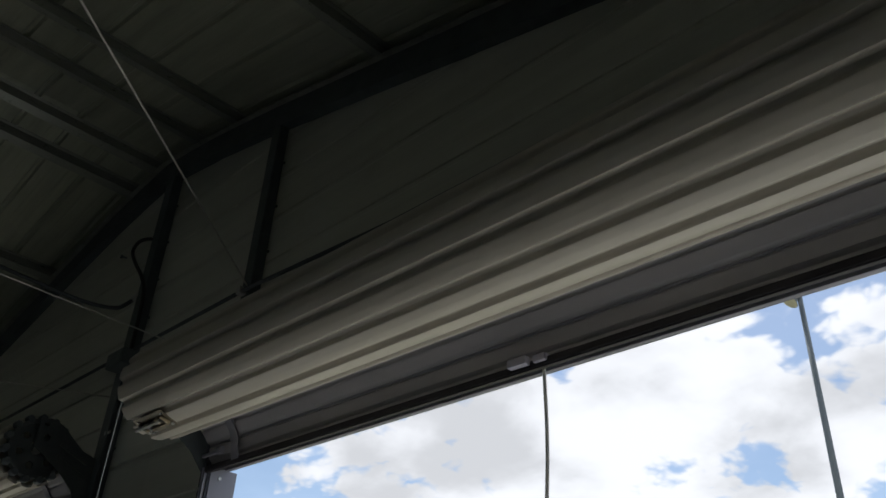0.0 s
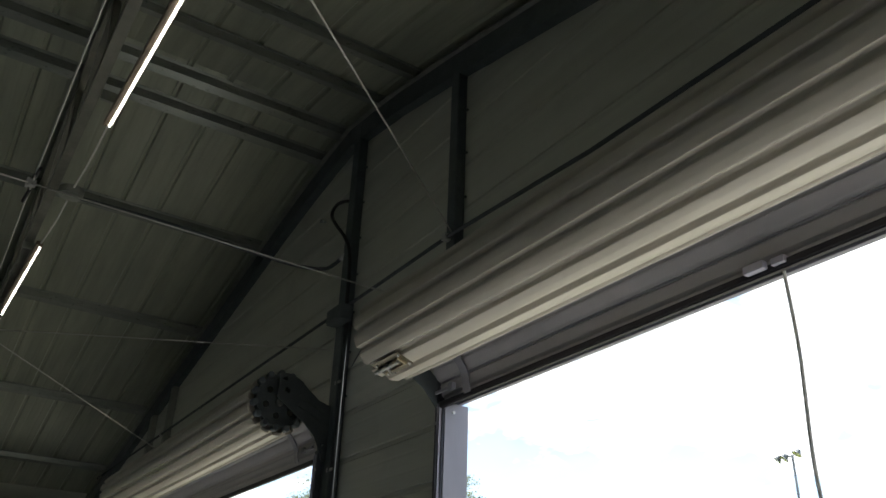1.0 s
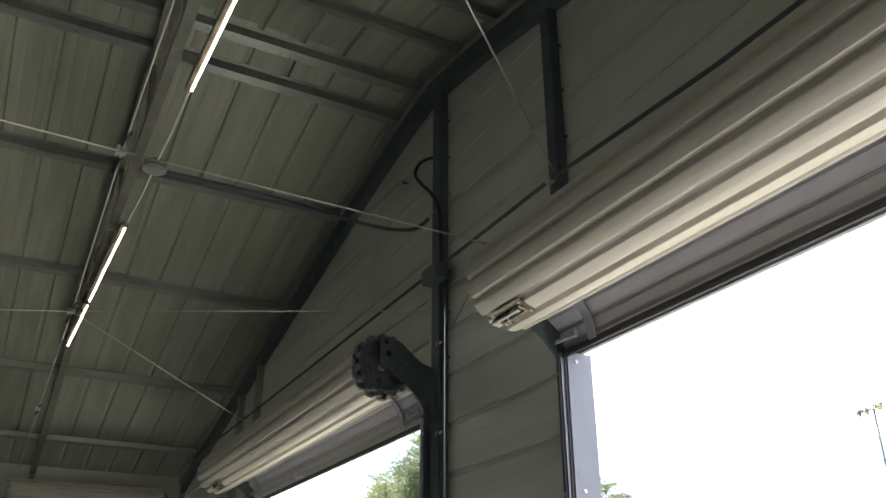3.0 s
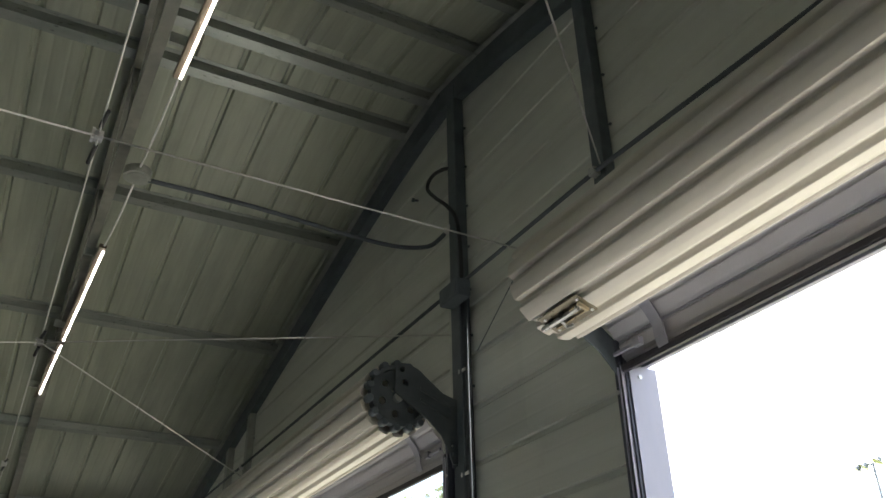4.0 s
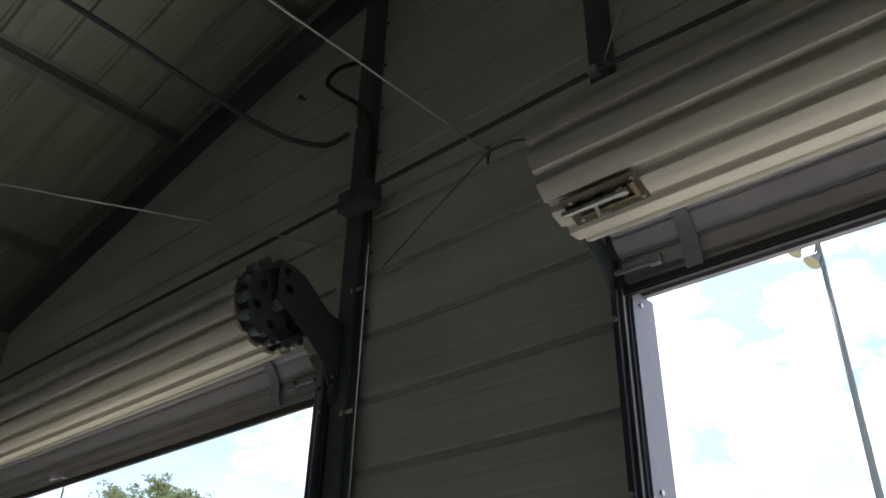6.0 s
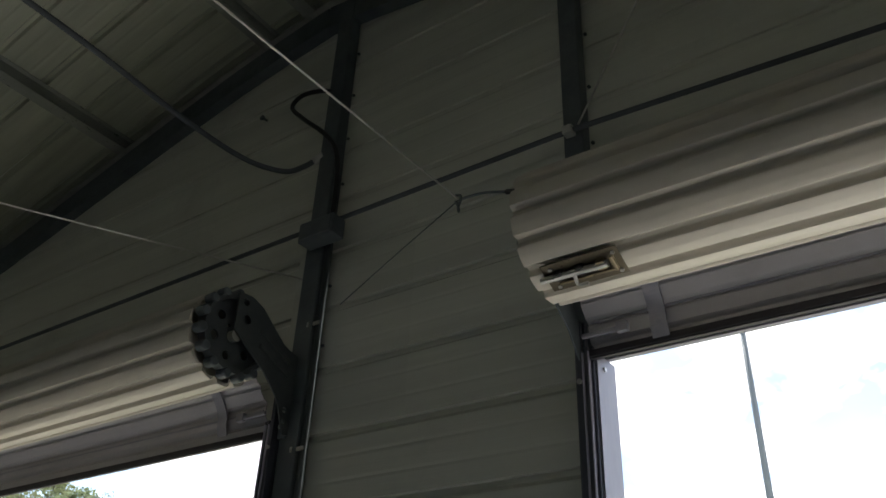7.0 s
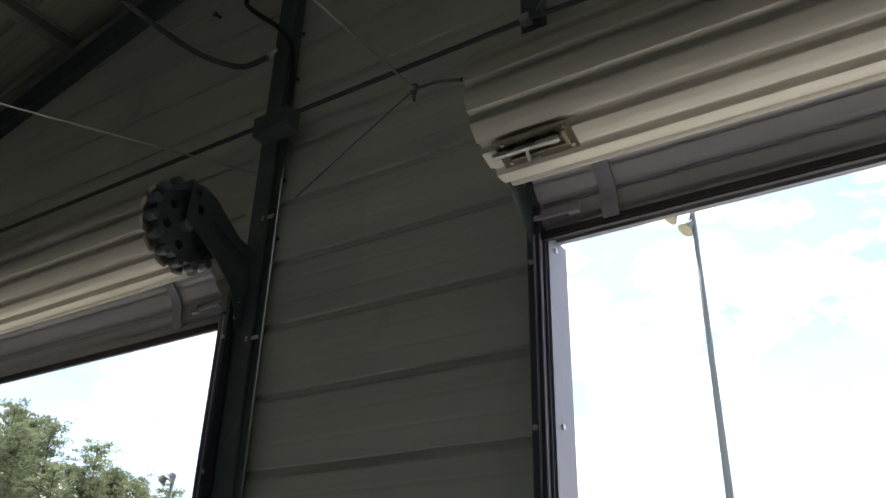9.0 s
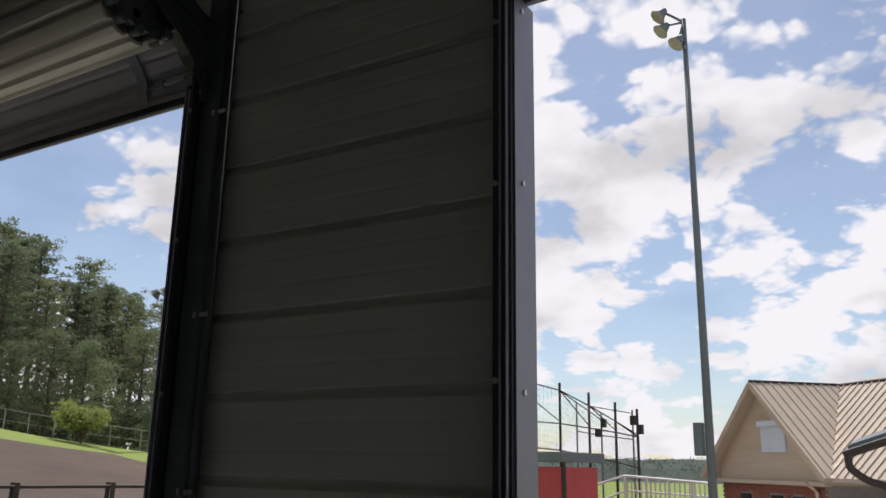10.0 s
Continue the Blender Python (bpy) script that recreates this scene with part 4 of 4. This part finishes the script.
prev = None
for i in range(161):
    az = -1.05 + 2.3 * i / 160
    k = math.hypot(az, 1)
    row = [bm.verts.new((CX + d * az / k, d / k, z)) for d, z in ((186, -3), (196, ridge_h(az) * 0.65 - 1), (208, ridge_h(az)), (240, -3))]
    if prev:
        for j in range(3):
            bm.faces.new((prev[j], prev[j + 1], row[j + 1], row[j]))
    prev = row
for i in range(5200):
    az = r3.uniform(-1.0, 1.2)
    d = r3.uniform(190, 230)
    k = math.hypot(az, 1)
    h = ridge_h(az)
    leaf_cloud(bm, r3, (CX + d * az / k, d / k, -2 + (h + 1.8) * r3.uniform(0.0, 1.0) ** 0.6), 1.0, 9, 0.28)
tagged(part("far_woods", bm, M_LEAF_FAR), "hazy green distant wooded ridge", "woods", kind="stuff")


# chain-link fence along the top of the bank
def along_bank(az, d):
    k = math.hypot(az, 1)
    x, y = CX + d * az / k, CY + d / k
    return x, y, ground_z(x, y)


fence = thing("bank_fence", "grey chain-link fence along the grass bank", "fence")
pts = [along_bank(-2.6 + 0.085 * i, 46.5) for i in range(20)]
for x, y, z in pts:
    part("post", tube(bmesh.new(), [(x, y, z - 0.1), (x, y, z + 1.1)], 0.03, 6), M_GALV, fence)
for h in (1.08, 0.55, 0.08):
    part("rail", tube(bmesh.new(), [(x, y, z + h) for x, y, z in pts], 0.022 if h > 1 else 0.012, 5), M_GALV, fence)
yard = thing("yard_rail", "dark rusty pipe rail fence in the yard", "fence")
pts = [along_bank(-2.46 + 0.288 * i, 16.0) for i in range(6)]
for x, y, z in pts:
    for dx in (-0.07, 0.07):
        part("post", tube(bmesh.new(), [(x + dx, y, z - 0.1), (x + dx, y, z + 1.12)], 0.04, 8), M_FENCE, yard)
for (x, y, z), (x2, y2, z2) in zip(pts, pts[1:]):
    for h in (1.05, 0.6, 0.15):
        part("rail", tube(bmesh.new(), [(x, y, z + h), (x2, y2, z2 + h)], 0.03, 6), M_FENCE, yard)


# stadium lights
def light_pole(x, y, z_top, heads, label, r=0.105, base=-1.7, size=1.0):
    p = thing("light_pole", label, "light pole", "stadium lights", at=pose(x, y, 0))
    part("mast", tube(bmesh.new(), [(0, 0, base), (0, 0, z_top * 0.5), (0, 0, z_top)], r, 12, r * 0.55), M_POLE, p, smooth=True)
    for hx, hz in heads:
        b = bmesh.new()
        tube(b, [(0, 0, z_top - 0.1), (hx, -0.1, z_top + hz)], 0.04, 6)
        part("arm", b, M_POLE, p)
        hd = bmesh.new()
        q = Vector((hx, -0.15, z_top + hz - 0.1))
        dirn = Vector((-0.45 + hx * 0.2, -0.42, -0.8)).normalized()
        tube(hd, [q - dirn * 0.18, q, q + dirn * 0.14, q + dirn * 0.2], 0.10 * size, 14, 0.27 * size)
        head = part("lamp_head", hd, M_POLE, p)
        part("lens", disc(bmesh.new(), q + dirn * 0.205, dirn, 0.25 * size, 0.02, 16), M_LAMPGLASS, head, "yellowed lamp glass")
    return p


main_pole = light_pole(-8.72, 24.5, 15.5, ((-0.66, 0.42), (-0.6, -0.12), (-0.15, -0.68)), "tall grey steel stadium light pole with three lamp heads", 0.135)
bx = bmesh.new()
box(bx, -0.42, -0.16, -0.14, 0.14, 1.82, 2.74, 0.02)
part("cabinet", bx, M_POLE, main_pole, "grey electrical cabinet")
for az, el, d, hs in ((-0.686, 0.228, 66.0, ((-1.1, 0.0), (-0.5, 0.05), (0.6, 0.2))), (-1.285, 0.176, 46.0, ((-0.55, 0.0), (0.1, 0.05)))):
    k = math.hypot(az, 1)
    light_pole(-0.45 + d * az / k, d / k, 1.74 + el * d, hs, "distant steel stadium light pole with lamp heads", 0.15, size=1.45)

# the tan gabled building with a brick base: a cross gable in front of a main ridge
hs = thing("clubhouse", "tan gabled building with a metal roof and a red brick base", "building", at=pose(-9.09, 32.23, -2.21, 0, 0, -45))
GW, EW, PZ, EZ, RL = 3.05, 3.65, 6.80, 3.45, 3.9


def slab(bm, quad, t):
    a = [bm.verts.new(p) for p in quad]
    c = [bm.verts.new((p[0], p[1], p[2] - t)) for p in quad]
    n = len(quad)
    bm.faces.new(a)
    bm.faces.new(c[::-1])
    for i in range(n):
        bm.faces.new((a[i], c[i], c[(i + 1) % n], a[(i + 1) % n]))


def gable_z(x):
    return PZ - (PZ - EZ) * abs(x) / EW


b = bmesh.new()
va = [b.verts.new((x, 0.5, z)) for x, z in ((-GW, 3.2), (GW, 3.2), (GW, gable_z(GW) - 0.15), (0, PZ - 0.15), (-GW, gable_z(GW) - 0.15))]
vb = [b.verts.new((v.co.x, 7.0, v.co.z)) for v in va]
b.faces.new(va)
b.faces.new(vb[::-1])
for i in range(5):
    b.faces.new((va[i], vb[i], vb[(i + 1) % 5], va[(i + 1) % 5]))
part("gable_wall", b, M_HOUSE, hs)
for k in range(11):
    zb = 3.34 + 0.28 * k
    half = min(GW, EW * (PZ - 0.15 - zb) / (PZ - EZ)) - 0.06
    if half > 0.3:
        part("siding_board", box(bmesh.new(), -half, half, 0.478, 0.497, zb, zb + 0.276), M_HOUSE, hs)
part("brick_backing", box(bmesh.new(), -GW + 0.01, GW - 0.01, 0.56, 7.0, -0.1, 3.2), M_MORTAR, hs)
part("brick_wing", box(bmesh.new(), GW - 0.01, 11.0, 3.2, 7.0, -0.1, 3.3), M_BRICK, hs)
rf = bmesh.new()
slab(rf, ((0, 0, PZ), (0, 7.5, PZ), (-EW, 7.5, EZ), (-EW, 0, EZ)), 0.14)
roof_l = part("roof", rf, M_HROOF, hs)
rf = bmesh.new()
slab(rf, ((0, 0, PZ), (EW, 0, EZ), (EW, RL - EW, EZ), (0, RL, PZ)), 0.14)
roof_m = part("roof", rf, M_HROOF, hs)
rf = bmesh.new()
slab(rf, ((0, RL, PZ), (EW, RL - EW, EZ), (11.0, RL - EW, EZ), (11.0, RL, PZ)), 0.14)
roof_r = part("roof", rf, M_HROOF, hs)
for i in range(11):
    y = 0.15 + 0.36 * i
    x1 = EW if y < RL - EW else (RL - y)
    if x1 > 0.1:
        part("seam", beam(bmesh.new(), (0, y, PZ + 0.02), (x1, y, gable_z(x1) + 0.02), 0.035, 0.06), M_HROOF, roof_m)
for i in range(30):
    x = 0.3 + 0.36 * i
    y1 = max(RL - EW, RL - x)
    part("seam", beam(bmesh.new(), (x, RL, PZ + 0.02), (x, y1, PZ - (PZ - EZ) * (RL - y1) / EW + 0.02), 0.035, 0.06), M_HROOF, roof_r)
part("ridge_cap", tube(bmesh.new(), [(0, 0, PZ + 0.02), (0, RL, PZ + 0.02), (11.0, RL, PZ + 0.02)], 0.06, 6), M_FENCE, hs)
for e in (-1, 1):
    part("fascia", beam(bmesh.new(), (0, -0.015, PZ - 0.09), (e * EW, -0.015, EZ - 0.09), 0.03, 0.2), M_HOUSE, hs)
wdw = part("shutter", box(bmesh.new(), -0.15, 1.25, 0.42, 0.476, 4.28, 5.28), M_WHITE, hs, "white closed roller shutter")
part("shutter_box", box(bmesh.new(), -0.22, 1.32, 0.30, 0.476, 5.18, 5.38, 0.02), M_WHITE, wdw)
for i in range(9):
    part("slat", box(bmesh.new(), -0.12, 1.22, 0.408, 0.42, 4.30 + 0.098 * i, 4.385 + 0.098 * i), M_WHITE, wdw)
part("vent", box(bmesh.new(), 0.1, 0.6, 0.44, 0.476, 5.86, 5.94), M_FENCE, hs)
part("ledge", box(bmesh.new(), -GW - 0.3, GW + 0.3, 0.25, 0.52, 3.17, 3.32, 0.02), M_HOUSE, hs)
for x in (-1.5, 0.4, 1.6):
    part("window", box(bmesh.new(), x - 0.3, x + 0.3, 0.50, 0.545, 2.0, 2.8), M_BLACK, hs, "dark small window")
part("downpipe", tube(bmesh.new(), [(2.4, 0.2, 3.3), (2.75, 0.38, 3.0), (2.8, 0.44, 0)], 0.06, 8), M_HOUSE, hs)
part("blue_sign", box(bmesh.new(), 3.3, 6.2, 3.05, 3.15, 2.1, 2.9), M_BLUE, hs, "blue painted panel")
for k, sx0 in enumerate((3.75, 4.05, 4.5)):
    part("sign_mark", box(bmesh.new(), sx0, sx0 + (0.18, 0.3, 0.5)[k], 3.03, 3.05, 2.35, 2.5), M_WHITE, hs, "white illegible sign mark")
# lean-to with a dark gutter in front
lt = thing("porch_roof", "dark green-grey porch roof with a curved downpipe", "roof", at=pose(0.25, -1.4, -1.4))
b = bmesh.new()
slab(b, ((-5.25, 24.0, 3.48), (0.5, 24.0, 5.5), (0.5, 27.0, 5.8), (-5.25, 27.0, 3.75)), 0.30)
part("roof", b, M_POLE, lt)
part("gutter", tube(bmesh.new(), [(-5.35, 23.9, 3.26), (0.5, 23.9, 5.28)], 0.09, 8), M_FENCE, lt)
part("downpipe", tube(bmesh.new(), curve_pts([(-5.25, 23.9, 3.25), (-5.22, 23.9, 2.95), (-4.9, 24.0, 2.68), (-4.5, 24.1, 2.5), (-4.4, 24.1, 2.0), (-4.4, 24.1, 0.0)]), 0.09, 8), M_FENCE, lt)
part("post", box(bmesh.new(), -3.95, -3.8, 24.3, 24.45, 0, 3.7), M_FENCE, lt)

# ball field: backstop net, dugout, bleachers
bs = thing("backstop", "tall black pipe backstop frame with thin netting", "backstop")
tops = [(-23.2, 39.8, 6.3), (-20.45, 40.96, 5.7), (-19.05, 41.5, 5.2), (-17.81, 42.01, 4.71), (-16.77, 42.37, 4.36)]
levels = [[z0 + (z1 - z0) * i / 4 for i in range(5)] for z0, z1 in ((6.1, 2.95), (3.8, 2.95), (2.5, 1.4))]
for x, y, z in tops:
    part("post", tube(bmesh.new(), [(x, y, -2.0), (x, y, z)], 0.07, 8), M_FENCE, bs)
for lv in levels:
    for i in range(4):
        part("rail", tube(bmesh.new(), [(*tops[i][:2], lv[i]), (*tops[i + 1][:2], lv[i + 1])], 0.035, 6), M_FENCE, bs)
for i in range(4):
    part("brace", tube(bmesh.new(), [(*tops[i][:2], levels[0][i]), (*tops[i + 1][:2], levels[1][i + 1] + 0.1)], 0.03, 6), M_FENCE, bs)
rear = [(-21.6, 46.0, 5.0), (-20.6, 47.3, 4.55), (-19.0, 48.2, 4.7)]
for x, y, z in rear:
    part("post", tube(bmesh.new(), [(x, y, -2.0), (x, y, z)], 0.055, 6), M_POLE, bs)
for p, q, z0, z1 in ((tops[1], rear[1], 5.3, 4.1), (tops[2], rear[2], 4.5, 4.5), (rear[0], rear[1], 3.4, 3.2), (rear[1], rear[2], 3.2, 3.0)):
    part("rail", tube(bmesh.new(), [(*p[:2], z0), (*q[:2], z1)], 0.03, 6), M_FENCE, bs)
nt = bmesh.new()
for i in range(4):
    (x, y, _), (x2, y2, _) = tops[i], tops[i + 1]
    for k in range(1, 14):
        f = k / 14
        tube(nt, [(x + (x2 - x) * f, y + (y2 - y) * f, -1.9), (x + (x2 - x) * f, y + (y2 - y) * f, levels[0][i] + (levels[0][i + 1] - levels[0][i]) * f)], 0.0035, 3)
    for k in range(1, 26):
        f = k / 26
        tube(nt, [(x, y, -1.9 + (levels[0][i] + 1.9) * f), (x2, y2, -1.9 + (levels[0][i + 1] + 1.9) * f)], 0.0035, 3)
part("netting", nt, M_FENCE, bs)
for (x, y, _), dx, z in ((tops[4], -0.16, 3.78), (tops[4], 0.2, 3.32), (rear[1], 0.2, 3.9), (rear[1], -0.16, 3.35)):
    part("speaker", box(bmesh.new(), x + dx - 0.14, x + dx + 0.14, y - 0.3, y, z - 0.24, z + 0.24, 0.02), M_FENCE, bs)

dg = thing("dugout", "low dugout with a flat grey roof and a red wall", "dugout", at=pose(1.44, -1.7, -1.37))
part("roof", box(bmesh.new(), -16.0, -12.65, 21.6, 24.5, 2.95, 3.2, 0.02), M_POLE, dg)
part("wall", box(bmesh.new(), -16.0, -12.8, 21.8, 24.3, 0, 2.82), M_RED, dg)
part("post", box(bmesh.new(), -12.76, -12.68, 21.75, 21.85, 0, 2.95), M_FENCE, dg)

bl = thing("bleachers", "pale aluminium bleachers with handrails", "bleachers", at=pose(0.58, -1.9, -1.74))
for i in range(5):
    part("seat", box(bmesh.new(), -12.4, -9.4, 28 + 0.6 * i, 28.28 + 0.6 * i, 0.5 + 0.38 * i, 0.55 + 0.38 * i), M_ALU, bl)
for x in (-12.4, -11.7, -11.0, -10.3, -9.6):
    part("rail_post", tube(bmesh.new(), [(x, 28, -0.3), (x, 28, 2.95 - 0.05 * (x + 12.4))], 0.04, 6), M_ALU, bl)
part("handrail", tube(bmesh.new(), [(-14.6, 28, 2.25), (-12.4, 28, 2.95), (-9.6, 28, 2.78)], 0.04, 6), M_ALU, bl)
part("handrail", tube(bmesh.new(), [(-13.6, 28, 2.0), (-12.4, 28, 2.5), (-9.6, 28, 2.4)], 0.035, 6), M_ALU, bl)
for i in range(18):
    part("baluster", box(bmesh.new(), -12.35 + 0.15 * i, -12.31 + 0.15 * i, 27.98, 28.02, 1.6, 2.8), M_ALU, bl)

# bricks of the clubhouse base
brick_me = None
for row in range(10):
    for i in range(27):
        x = -GW + 0.12 + 0.225 * (i + 0.5 * (row % 2))
        z = 2.34 + 0.083 * row
        if x > GW - 0.1 or any(abs(x - wx) < 0.41 for wx in (-1.5, 0.4, 1.6)) and z < 2.84:
            continue
        if brick_me is None:
            ob = part("brick", box(bmesh.new(), -0.105, 0.105, -0.03, 0.03, -0.034, 0.034), M_BRICK, hs)
            brick_me = ob.data
        else:
            ob = new("brick", brick_me)
            ob.parent = hs
        ob.location = (x, 0.535, z)
low = bmesh.new()
for row in range(28):
    for i in range(27):
        x = -GW + 0.12 + 0.225 * (i + 0.5 * (row % 2))
        if x < GW - 0.1:
            box(low, x - 0.105, x + 0.105, 0.505, 0.565, 0.083 * row - 0.034, 0.083 * row + 0.034)
tagged(part("brick_base", low, M_BRICK, hs), kind="stuff")
